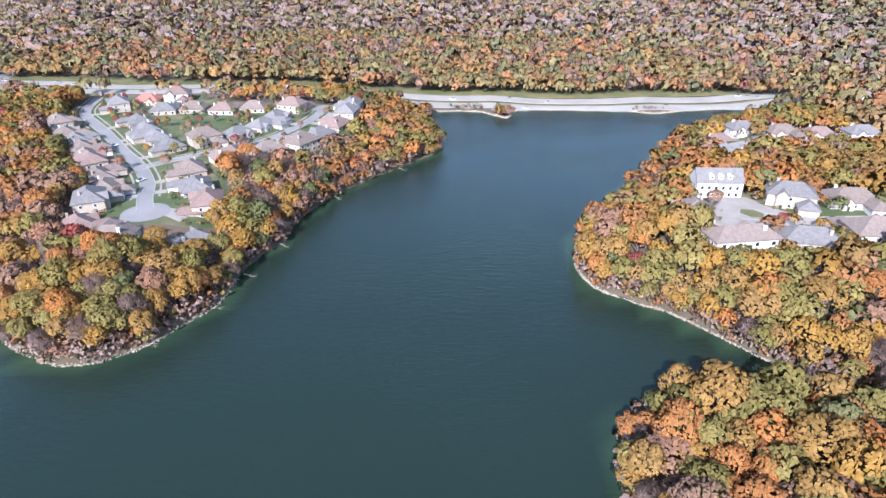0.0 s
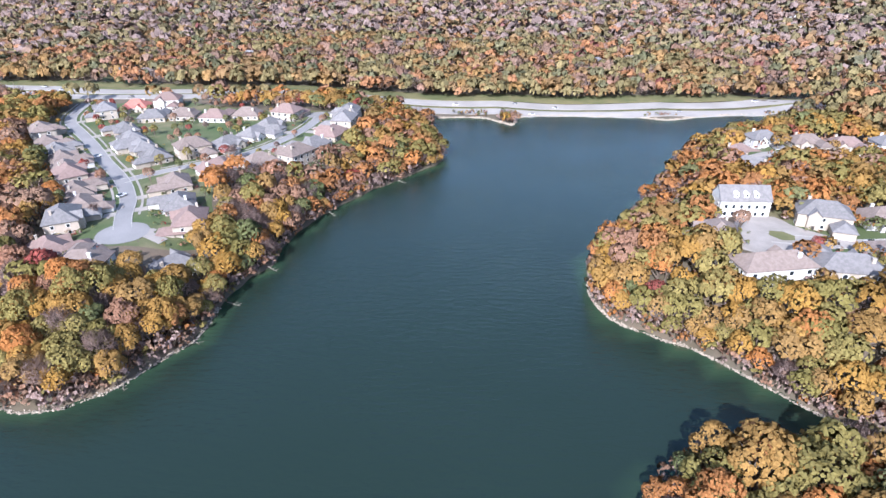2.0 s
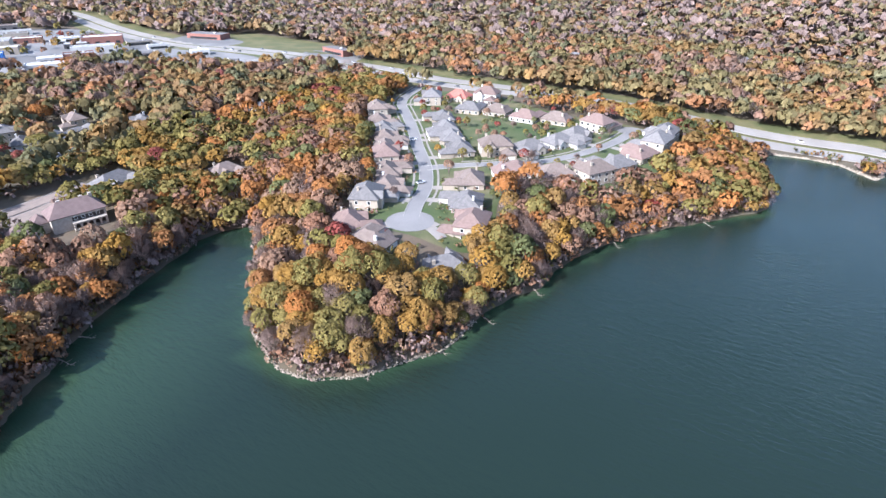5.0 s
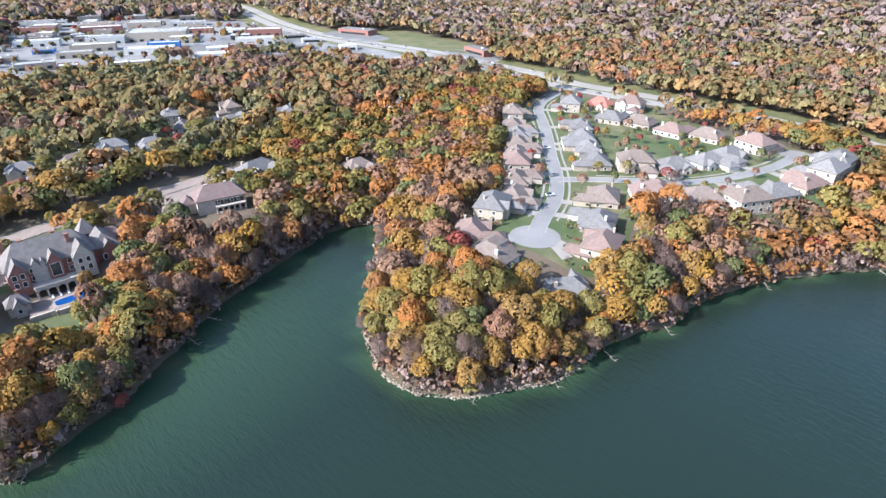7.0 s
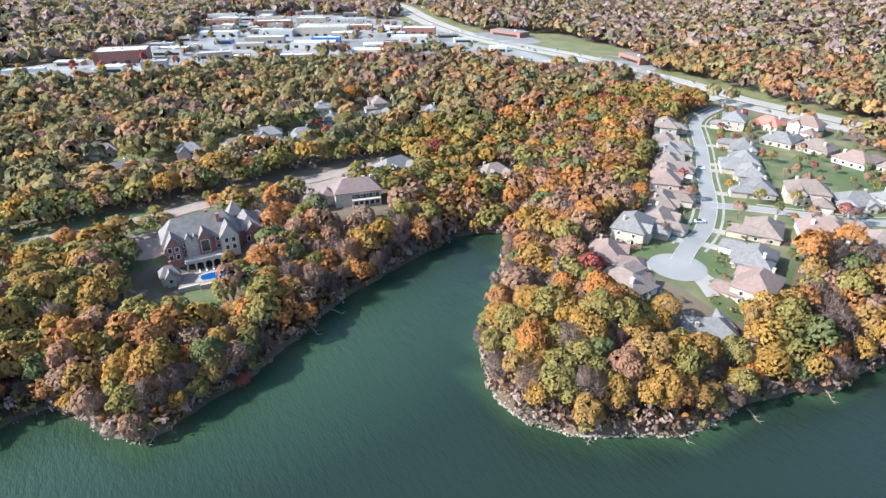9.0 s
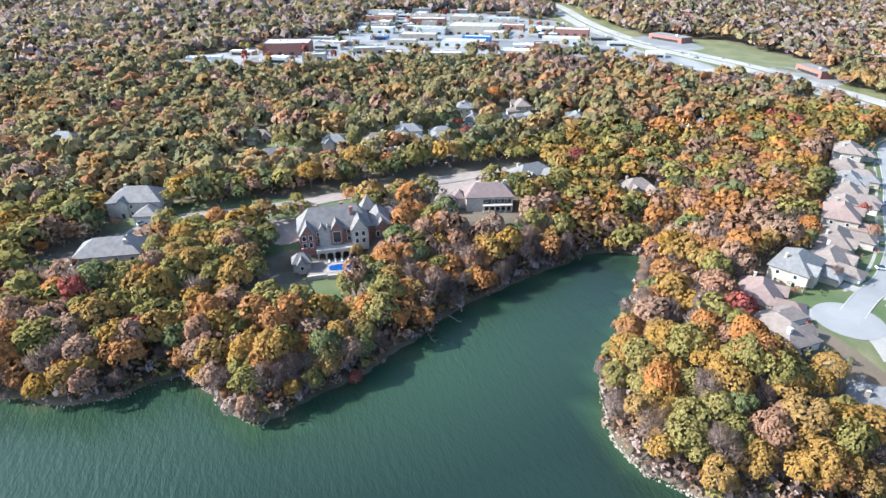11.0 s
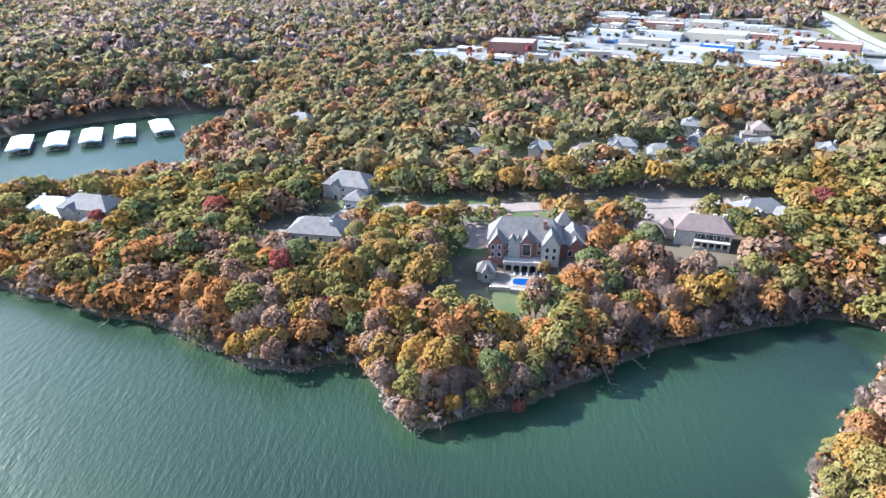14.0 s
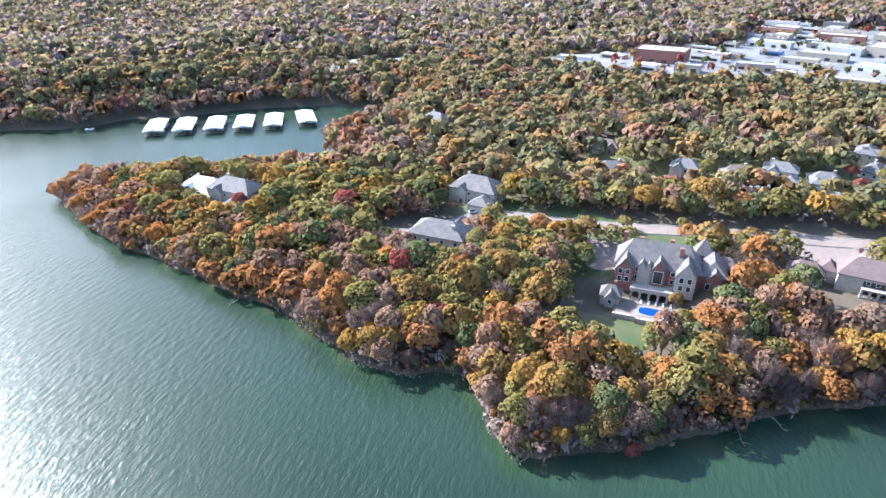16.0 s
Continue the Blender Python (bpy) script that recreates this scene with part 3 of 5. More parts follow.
# ---- houses ----
def window(parent, x, y, z, rz, w=1.2, h=1.4, plain=False):
    """A framed window; plain ones, far off, hold frame and pane in one mesh."""
    key = (round(w, 1), round(h, 1), plain)
    if key not in WINDOWS:
        t = 0.13
        rect = lambda a, b, y: [(-a, y, -b), (a, y, -b), (a, y, b), (-a, y, b)]
        v = rect(w / 2 + t, h / 2 + t, 0.05) + rect(w / 2 + t, h / 2 + t, -0.07) + rect(w / 2, h / 2, -0.07) + rect(w / 2, h / 2, -0.01)
        f = [(a * 4 + i, a * 4 + (i + 1) % 4, a * 4 + 4 + (i + 1) % 4, a * 4 + 4 + i) for a in range(3) for i in range(4)]
        g = Geo().add(v, f)
        if plain:
            g.f.append((12, 13, 14, 15))
            g.k.append(1)
        WINDOWS[key] = (g.mesh("window", M["trim"], *([M["glass"]] if plain else [])), Geo().box(-w / 2, w / 2, -0.02, 0.03, -h / 2, h / 2).mesh("pane", M["glass"]))
    a = part("window", WINDOWS[key][0], parent, x, y, z, rz)
    if not plain:
        part("pane", WINDOWS[key][1], a)


WINDOWS = {}


def house(x, y, rz, w=17, d=12, h=3.2, roof="tan_roof", wall="cream", storeys=1, wing=-1, label="", z=None, group="suburban houses"):
    """A hip-roofed house; its front looks along local -y. wing: which side the garage wing stands on."""
    dd = d * 0.12 * (group != "houses round the court")
    x, y = x - dd * math.sin(radians(rz)), y + dd * math.cos(radians(rz))
    z = float(np.min(ground_z(np.array([x - 5, x + 5, x, x]), np.array([y, y, y - 5, y + 5])))) if z is None else z
    H = h * storeys
    ob = thing("house", x, y, z, rz, label, "house", group)
    CLEAR.append((x, y, max(w, d) / 2 + (2.0 if group == "houses round the court" else 3.5)))
    if not group.endswith(("street", "court")):
        CLEAR.append((x + (-x - 40) * 11 / math.hypot(x + 40, y - 75), y + (75 - y) * 11 / math.hypot(x + 40, y - 75), 8.5))
    SIGHT.append((x, y, max(w, d) / 2 - 1, 19 if group.endswith("suburb") else 30 if group.endswith("street") else 24 if group.endswith("court") else 36))
    wm, rm = M[wall], M[roof]
    part("wall", Geo().box(-w / 2, w / 2, -d / 2, d / 2, -3, H).mesh("wall", wm), ob)
    rise = min(w, d) * 0.35
    part("roof", Geo().hip(-w / 2, w / 2, -d / 2, d / 2, H, rise, 0.6, 0.95).mesh("roof", rm), ob)
    # garage wing to the front
    ww, wd = w * 0.42, d * 0.55
    cx = wing * (w / 2 - ww / 2 + 0.6)
    part("wing_wall", Geo().box(cx - ww / 2, cx + ww / 2, -d / 2 - wd, -d / 2 + 0.4, -3, h * min(storeys, 1.0)).mesh("wing_wall", wm), ob)
    part("wing_roof", Geo().hip(cx - ww / 2, cx + ww / 2, -d / 2 - wd, -d / 2 + d * 0.35, h * min(storeys, 1.0), ww * 0.30, 0.5, 0.9).mesh("wing_roof", rm), ob)
    gd = part("garage_door", Geo().box(-ww * 0.38, ww * 0.38, -0.05, 0.05, 0, 2.2).mesh("garage_door", M["door"]), ob, cx, -d / 2 - wd - 0.03, 0.05)
    # gabled entrance bay
    gx0 = -wing * w * 0.2
    g = Geo().box(gx0 - 2.4, gx0 + 2.4, -d / 2 - 1.6, -d / 2 + 0.3, -3, H)
    g.add([(gx0 - 2.4, -d / 2 - 1.6, H), (gx0 + 2.4, -d / 2 - 1.6, H), (gx0, -d / 2 - 1.6, H + 2.2)], [(0, 1, 2)])
    part("entrance_bay", g.mesh("entrance_bay", wm), ob)
    g = Geo()
    for s in (-1, 1):
        g.add([(gx0 + s * 2.9, -d / 2 - 2.0, H - 0.25), (gx0, -d / 2 - 2.0, H + 2.45), (gx0, -d / 2 + d * 0.42, H + 2.45), (gx0 + s * 2.9, -d / 2 + d * 0.1, H - 0.25),
               (gx0 + s * 2.9, -d / 2 - 2.0, H - 0.05), (gx0, -d / 2 - 2.0, H + 2.65), (gx0, -d / 2 + d * 0.42, H + 2.65), (gx0 + s * 2.9, -d / 2 + d * 0.1, H - 0.05)],
              [(0, 1, 2, 3), (7, 6, 5, 4), (0, 4, 5, 1), (3, 7, 4, 0), (2, 6, 7, 3)])
    part("gable_roof", g.mesh("gable_roof", rm), ob)
    part("front_door", Geo().box(-0.6, 0.6, -0.06, 0.06, 0, 2.1).mesh("front_door", M["dark"]), ob, gx0, -d / 2 - 1.64, 0.1)
    part("chimney", Geo().box(-0.6, 0.6, -0.45, 0.45, -1, 2.0).box(-0.7, 0.7, -0.55, 0.55, 2.0, 2.2).mesh("chimney", wm), ob, -wing * w * 0.28, d * 0.22, H + rise * 0.55)
    plain = group == "houses of the old suburb"
    for s in range(storeys):
        zz = s * h + 1.6
        for fx in ((-0.3, 0.3) if plain else (-0.38, -0.13, 0.13, 0.38)):
            window(ob, fx * w, d / 2 + 0.03, zz, 180, 1.6, 1.6, plain)
        for side in (-1, 1):
            for fy in (-0.2, 0.25):
                window(ob, side * (w / 2 + 0.03), fy * d, zz, 90 * side, 1.2, 1.4, plain)
        window(ob, gx0 + wing * 3.6, -d / 2 - 0.03, zz, 0, 1.2, 1.4, plain)
    # lower walk-out storey towards the slope behind
    for fx in (() if plain else (-0.3, 0.0, 0.3)):
        window(ob, fx * w, d / 2 + 0.03, -1.2, 180, 1.6, 1.6)
    return ob


def face(x, y, line):
    """The turn that makes a house at x, y look at the nearest point of a street."""
    c = smooth_line(line, 2.0)
    q = c[np.argmin(np.hypot(c[:, 0] - x, c[:, 1] - y))]
    return math.degrees(math.atan2(q[1] - y, q[0] - x)) + 90


def drive(x, y, rz, wing, w, d, line):
    c = smooth_line(line, 2.0)
    m = Matrix.Rotation(radians(rz), 3, "Z")
    ww, wd = w * 0.42, d * 0.55
    p = m @ Vector((wing * (w / 2 - ww / 2 + 0.6), -d / 2 - wd, 0))
    px, py = x + p.x, y + p.y
    q = c[np.argmin(np.hypot(c[:, 0] - px, c[:, 1] - py))]
    L = math.hypot(q[0] - px, q[1] - py)
    if L < 2.5 or L > 40:
        return
    e = ((q[0] - px) / L, (q[1] - py) / L)
    tagged(new("driveway", ribbon("driveway", [(px - e[0], py - e[1]), (px + e[0] * L / 2, py + e[1] * L / 2), (q[0] - e[0] * 3.9, q[1] - e[1] * 3.9)], 5.2, M["concrete"], 0.14, 2.0)),
           "pale concrete driveway to a garage", "driveway", "driveways", kind="structure")


T_, P_, G_, R_ = "tan_roof", "pink_roof", "grey_roof", "red_roof"
WORD = {T_: "tan shingled", P_: "pinkish shingled", G_: "grey shingled", R_: "red tiled"}
WALLW = {"cream": "cream stucco", "white": "white painted", "beige": "beige stucco"}
HOUSES_A = [(-258, 390, T_), (-243, 371, T_), (-229, 357, G_), (-217, 342, T_), (-206, 326, T_), (-194, 310, P_), (-181, 292, T_), (-168, 274, T_), (-164, 253, G_), (-158, 232, P_), (-138, 219, T_),
            (-112, 229, G_), (-114, 256, P_), (-125, 272, G_), (-139, 301, T_)]
HOUSES_A2 = [(-125, 322, P_), (-105, 332, T_), (-88, 343, T_), (-82, 362, G_), (-75, 384, P_), (-71, 407, G_), (-71, 428, G_), (-148, 352, T_), (-131, 364, G_), (-121, 384, G_), (-117, 404, G_)]
HOUSES_A3 = [(-168, 343, G_), (-184, 361, G_), (-198, 378, G_), (-212, 398, G_), (-245, 438, G_)]
HOUSES_A4 = [(-231, 456, R_), (-211, 465, P_), (-207, 431, G_), (-186, 435, T_), (-163, 431, P_), (-142, 436, T_), (-112, 431, P_)]
LOOP_A = [(-262, 446), (-230, 444), (-186, 450), (-120, 447), (-95, 440)]
for i, (hs, line) in enumerate(((HOUSES_A, ROAD_A), (HOUSES_A2, BRANCH_A), (HOUSES_A3, ROAD_A), (HOUSES_A4, LOOP_A))):
    for j, (x, y, r) in enumerate(hs):
        rz = face(x, y, line)
        wall = ("cream", "white", "beige")[(j + i) % 3]
        two = (x, y) in ((-164, 253), (-71, 407), (-71, 428), (-114, 256)) or ((j * 7 + i) % 5 == 0 and j != 10)
        w, d = (17.5, 13) if i in (0, 2) else (18, 13.5)
        wing = -1 if (j + i) % 2 else 1
        house(x, y, rz, w, d, 3.1, r, wall, 2 if two else 1, wing, f"{WALLW[wall]} {'two-storey' if two else 'low'} house with {WORD[r]} hip roof", group="houses of the lakeside street")
        drive(x, y, rz, wing, w, d, line)
HOUSES_B = [(108, 239, T_, 17, 15, 1, "cream", 260), (116, 211, T_, 27, 12, 2, "white", 188), (156, 252, G_, 20, 13, 2, "beige", -20), (143, 211, G_, 22, 13, 1, "cream", 170), (184, 252, T_, 22, 14, 1, "white", -5), (170, 213, T_, 20, 15, 2, "white", 175), (205, 214, T_, 20, 14, 2, "cream", 175)]
HOUSES_B2 = [(168, 359, P_, 16, 13, 1, "cream", 30), (184, 366, G_, 16, 12, 2, "white", 5), (207, 361, T_, 18, 12, 1, "beige", 0), (228, 357, P_, 18, 12, 1, "cream", -10), (161, 326, G_, 20, 11, 1, "beige", 150), (250, 352, G_, 18, 12, 2, "white", 0), (305, 440, T_, 18, 12, 2, "white", 0), (245, 256, T_, 18, 12, 1, "cream", 0)]
for (x, y, r, w, d, s, wall, rz) in HOUSES_B + HOUSES_B2:
    house(x, y, rz, w, d, 3.2, r, wall, s, 1, f"{WALLW[wall]} {'two-storey' if s == 2 else 'low'} house with {WORD[r]} roof", group="houses round the court")


def white_house(x, y, rz):
    """The tall white gabled house with three round-headed dormers."""
    z = float(ground_z(x, y))
    ob = thing("house", x, y, z, rz, "tall white three-storey house with a grey gable roof and three dormers", "house")
    CLEAR.append((x, y, 13))
    SIGHT.append((x, y, 9, 30))
    w, d, h = 21, 11, 7.5
    g = Geo().box(-w / 2, w / 2, -d / 2, d / 2, -3, h)
    for s in (-1, 1):
        g.add([(s * w / 2, -d / 2, h), (s * w / 2, d / 2, h), (s * w / 2, 0, h + 5)], [(0, 1, 2)])
    part("wall", g.mesh("wall", M["white"]), ob)
    g = Geo()
    for s in (-1, 1):
        g.add([(-w / 2 - 0.4, s * (d / 2 + 0.4), h - 0.35), (w / 2 + 0.4, s * (d / 2 + 0.4), h - 0.35), (w / 2 + 0.4, 0, h + 5.05), (-w / 2 - 0.4, 0, h + 5.05),
               (-w / 2 - 0.4, s * (d / 2 + 0.4), h - 0.05), (w / 2 + 0.4, s * (d / 2 + 0.4), h - 0.05), (w / 2 + 0.4, 0, h + 5.35), (-w / 2 - 0.4, 0, h + 5.35)],
              [(3, 2, 1, 0), (4, 5, 6, 7), (0, 1, 5, 4), (1, 2, 6, 5), (3, 0, 4, 7)])
    part("roof", g.mesh("roof", M["grey_roof"]), ob)
    for dx in (-4.2, 0, 4.2):
        g = Geo().box(-0.9, 0.9, -1.6, 1.6, 0, 1.5)
        g.add([(0.95 * math.cos(a), y0, 1.5 + 0.8 * math.sin(a)) for y0 in (-1.6, 1.6) for a in np.linspace(0, math.pi, 7)], [tuple(range(6, -1, -1)), tuple(range(7, 14))] + [(i, i + 1, i + 8, i + 7) for i in range(6)])
        q = part("dormer", g.mesh("dormer", M["trim"]), ob, dx, -3.2, h + 1.2)
        window(q, 0, -1.65, 1.0, 0, 0.9, 1.0)
    for zz in (1.5, 4.8):
        for fx in (-8, -4.8, -1.6, 1.6, 4.8, 8):
            window(ob, fx, -d / 2 - 0.03, zz, 0, 1.3, 1.7)
            window(ob, fx, d / 2 + 0.03, zz, 180, 1.3, 1.7)
        for fy in (-2.5, 2.5):
            for s in (-1, 1):
                window(ob, s * (w / 2 + 0.03), fy, zz, 90 * s, 1.2, 1.6)


white_house(127, 264, -3)
HOUSES_D = [(-300, -121, "metal", 24, 13, 1, "stone", 85), (-318, 20, "slate", 24, 15, 2, "stone", 75), (-272, 15, "slate", 24, 14, 2, "stone", 262), (-291, -97, "slate", 26, 14, 2, "stone", 80), (-424, -30, G_, 20, 13, 2, "cream", 60), (-297, 213, G_, 22, 13, 1, "beige", 100), (-268, 259, T_, 16, 12, 1, "cream", 80)]
for (x, y, r, w, d, s, wall, rz) in HOUSES_D:
    house(x, y, rz, w, d, 3.4, r, wall, s, 1, "large pale stone house with steep grey slate roofs among the trees", group="large houses of the wooded point")
HOUSES_W = [(-368, 84, G_), (-363, 120, G_), (-364, 145, T_), (-366, 165, G_), (-366, 186, G_), (-403, 216, G_), (-382, 214, G_), (-398, 253, T_), (-375, 249, G_), (-357, 272, G_), (-404, 81, T_), (-407, 151, T_), (-436, 173, G_), (-442, 226, T_), (-342, 328, T_), (-326, 343, G_), (-425, 120, G_)]
for j, (x, y, r) in enumerate(HOUSES_W):
    wall = ("white", "beige", "cream")[j % 3]
    house(x, y, face(x, y, ROAD_W) + rng.uniform(-12, 12), rng.uniform(13, 16), 10, 3.0, r, wall, 1 + (j % 2), 1 if j % 2 else -1, f"{WALLW[wall]} suburban house with {WORD[r]} roof among old trees", group="houses of the old suburb")
HOUSES_N = [(-294, 563, G_), (-270, 556, T_), (-52, 695, G_), (68, 691, G_), (178, 632, T_), (140, 616, G_), (418, 659, G_), (-131, 754, G_), (-274, 664, T_), (-200, 640, G_), (30, 780, G_), (240, 720, T_), (-380, 600, T_)]
k = 0
for j in range(40):
    HOUSES_N.append((370 + (j % 8) * 22 + rng.uniform(-5, 5), 770 + (j // 8) * 34 + rng.uniform(-6, 6), (T_, G_, P_)[j % 3]))
for j in range(26):
    HOUSES_N.append((-860 - (j % 7) * 26 + rng.uniform(-8, 8), -40 + (j // 7) * 40 + rng.uniform(-10, 10), (G_, T_)[j % 2]))
for j, (x, y, r) in enumerate(HOUSES_N):
    wall = ("white", "cream", "white")[j % 3]
    z = float(ground_z(x, y))
    ob = thing("house", x, y, z, rng.uniform(0, 360), f"distant {WALLW[wall]} house with {WORD[r]} roof", "house", "distant houses")
    CLEAR.append((x, y, 10))
    SIGHT.append((x, y, 6, 20))
    part("wall", Geo().box(-7, 7, -5, 5, -3, 5.6).mesh("wall", M[wall]), ob)
    part("roof", Geo().hip(-7, 7, -5, 5, 5.6, 3.0, 0.5, 0.6).mesh("roof", M[r]), ob)
    for sx in (-3.5, 3.5):
        window(ob, sx, -5.03, 4.2, 0, 2.0, 1.6, True)


# ---- shopping district ----
def shop(x, y, rz, w, d, h, wall, roof="membrane", label=""):
    z = float(ground_z(x, y))
    ob = thing("shop_building", x, y, z, rz, label or "flat-roofed commercial building with a pale roof", "shop", "commercial buildings")
    CLEAR.append((x, y, max(w, d) / 2 + 6))
    part("wall", Geo().box(-w / 2, w / 2, -d / 2, d / 2, -4, h).mesh("wall", M[wall]), ob)
    part("roof", Geo().box(-w / 2 + 0.4, w / 2 - 0.4, -d / 2 + 0.4, d / 2 - 0.4, h, h + 0.15).mesh("roof", M[roof]), ob)
    for (a, b, c, e) in ((-w / 2, w / 2, -d / 2, -d / 2 + 0.4), (-w / 2, w / 2, d / 2 - 0.4, d / 2), (-w / 2, -w / 2 + 0.4, -d / 2 + 0.4, d / 2 - 0.4), (w / 2 - 0.4, w / 2, -d / 2 + 0.4, d / 2 - 0.4)):
        part("parapet", Geo().box(a, b, c, e, h, h + 0.9).mesh("parapet", M[wall]), ob)
    for i in range(max(2, int(w / 12))):
        part("rooftop_unit", Geo().box(-1, 1, -0.8, 0.8, 0, 1.3, inset=0.1).mesh("rooftop_unit", M["door"]), ob, rng.uniform(-w / 2 + 2, w / 2 - 2), rng.uniform(-d / 2 + 2, d / 2 - 2), h + 0.15)
    n = max(2, int(w / 10))
    for i in range(n):
        for s in (-1, 1):
            part("shop_window", Geo().box(-2, 2, -0.05, 0.05, 0.4, 2.8).mesh("shop_window", M["glass"]), ob, (i + 0.5) * w / n - w / 2, s * (d / 2 + 0.03), 0.2)


SHOPS = [(-622, 122, 75, 42, 30, 10, "brick"), (-580, 140, 75, 20, 12, 5, "beige"), (-612, 196, 80, 30, 16, 5, "beige"), (-588, 214, 70, 16, 14, 6, "brick"), (-715, 345, 60, 60, 40, 9, "cream"), (-672, 350, 60, 24, 18, 6, "beige"),
         (-579, 336, 60, 30, 16, 5, "white"), (-603, 381, 60, 26, 14, 5, "brick"), (-626, 410, 60, 40, 18, 6, "white"), (-676, 452, 55, 40, 20, 7, "brick"), (-678, 265, 65, 40, 16, 6, "beige")]
SHOPS += [(-716, 290, 65, 36, 18, 6, "white"), (-655, 241, 65, 30, 14, 5, "cream"), (-631, 300, 60, 44, 16, 5, "white"), (-650, 322, 60, 30, 14, 5, "blue"), (-587, 263, 65, 34, 14, 5, "cream"), (-556, 296, 60, 22, 14, 5, "beige"), (-595, 40, 80, 44, 10, 5, "white"), (-615, 48, 80, 30, 10, 5, "white")]
SHOPS += [(-592, -150, 70, 26, 12, 5, "white"), (-612, -115, 60, 22, 12, 5, "blue")]
for j in range(22):
    SHOPS.append((-740 - (j % 6) * 30 + rng.uniform(-8, 8), 240 + (j // 6) * 55 + rng.uniform(-8, 8) + (j % 6) * 8, 62 + rng.uniform(-4, 4), rng.uniform(14, 46), rng.uniform(10, 20), rng.uniform(4, 8), ("white", "slate", "beige", "brick", "cream")[j % 5], ("membrane", "grey_roof", "metal", "tan_roof")[(j * 7) % 4], "low commercial building with a flat roof among car parks"))
for s in SHOPS:
    shop(*s)


def small_shop(x, y, rz, w, d, h, wall, roof):
    z = float(ground_z(x, y))
    ob = thing("shop_building", x, y, z, rz, "distant low commercial building with a flat roof and parapet", "shop", "commercial buildings")
    CLEAR.append((x, y, max(w, d) / 2 + 3))
    part("wall", Geo().box(-w / 2, w / 2, -d / 2, d / 2, -4, h + 0.8).mesh("wall", M[wall]), ob)
    part("roof", Geo().box(-w / 2 + 0.5, w / 2 - 0.5, -d / 2 + 0.5, d / 2 - 0.5, h, h + 0.85).mesh("roof", M[roof]), ob)
    part("shop_window", Geo().box(-w * 0.4, w * 0.4, -0.06, 0.06, 0.5, 2.8).mesh("shop_window", M["glass"]), ob, 0, -d / 2 - 0.03)
    part("rooftop_unit", Geo().box(-1.2, 1.2, -1, 1, 0, 1.4, inset=0.1).mesh("rooftop_unit", M["door"]), ob, w * 0.2, 0, h + 0.85)


mx_, my_ = np.meshgrid(np.arange(-900, -455, 33.0), np.arange(60, 490, 27.0))
for x, y in zip(mx_.ravel() + rng.uniform(-9, 9, mx_.size), my_.ravel() + rng.uniform(-7, 7, mx_.size)):
    w, d = rng.uniform(12, 30), rng.uniform(9, 15)
    if inside(np.array([x]), np.array([y]), LOTS)[0] and all((x - q[0]) ** 2 + (y - q[1]) ** 2 > (max(q[3], q[4]) / 2 + w / 2 + 2) ** 2 for q in SHOPS) and rng.uniform() < 0.66:
        small_shop(x, y, 63 + rng.uniform(-5, 5) + (90 if rng.uniform() < 0.2 else 0), w, d, rng.uniform(3.0, 4.4), rng.choice(["white", "beige", "cream", "slate", "brick", "blue"], p=[0.34, 0.22, 0.2, 0.1, 0.1, 0.04]), rng.choice(["membrane", "grey_roof", "metal", "tan_roof"], p=[0.5, 0.25, 0.15, 0.1]))
for (x, y, rz, w, d) in ((-466, 432, 35, 30, 12), (-440, 438, 35, 26, 11), (-349, 458, 20, 20, 12), (-612, 541, 12, 46, 18), (-424, 546, -15, 36, 12)):
    small_shop(x, y, rz, w, d, 5.0, "brick" if w > 32 else "beige", "grey_roof")


# ---- marina ----
def dock(x, y, rz):
    ob = thing("covered_dock", x, y, 0, rz, "white metal-roofed boat dock floating on the lake", "boat dock", "covered docks")
    w, d = 13, 34
    part("roof", Geo().hip(-w / 2, w / 2, -d / 2, d / 2, 3.4, 1.2, 0.4, 0.05).mesh("roof", M["metal"]), ob)
    for yy in np.linspace(-d / 2 + 1, d / 2 - 1, 6):
        for xx in (-w / 2 + 0.4, w / 2 - 0.4):
            part("post", Geo().box(-0.1, 0.1, -0.1, 0.1, 0.3, 3.5).mesh("post", M["trim"]), ob, xx, yy)
    part("walkway", Geo().box(-1.2, 1.2, -d / 2, d / 2, 0.05, 0.5).mesh("walkway", M["timber"]), ob)
    for yy in np.linspace(-d / 2 + 1.2, d / 2 - 1.2, 7):
        part("finger_pier", Geo().box(-w / 2, w / 2, -0.4, 0.4, 0.05, 0.45).mesh("finger_pier", M["timber"]), ob, 0, yy)
    return ob


def boat(x, y, rz, m="trim"):
    ob = thing("motor_boat", x, y, 0.0, rz, "small white motor boat moored at the dock", "boat", "boats")
    g = Geo().add([(-1.1, -3, 0.1), (1.1, -3, 0.1), (1.1, 1, 0.1), (0, 3, 0.3), (-1.1, 1, 0.1), (-1.3, -3, 1.0), (1.3, -3, 1.0), (1.3, 1, 1.1), (0, 3.4, 1.3), (-1.3, 1, 1.1)],
                  [(4, 3, 2, 1, 0), (5, 6, 7, 8, 9), (0, 1, 6, 5), (1, 2, 7, 6), (2, 3, 8, 7), (3, 4, 9, 8), (4, 0, 5, 9)])
    part("hull", g.mesh("hull", M[m]), ob)
    part("windscreen", Geo().box(-0.9, 0.9, -0.2, 0.6, 1.1, 1.7, inset=0.2).mesh("windscreen", M["glass"]), ob)


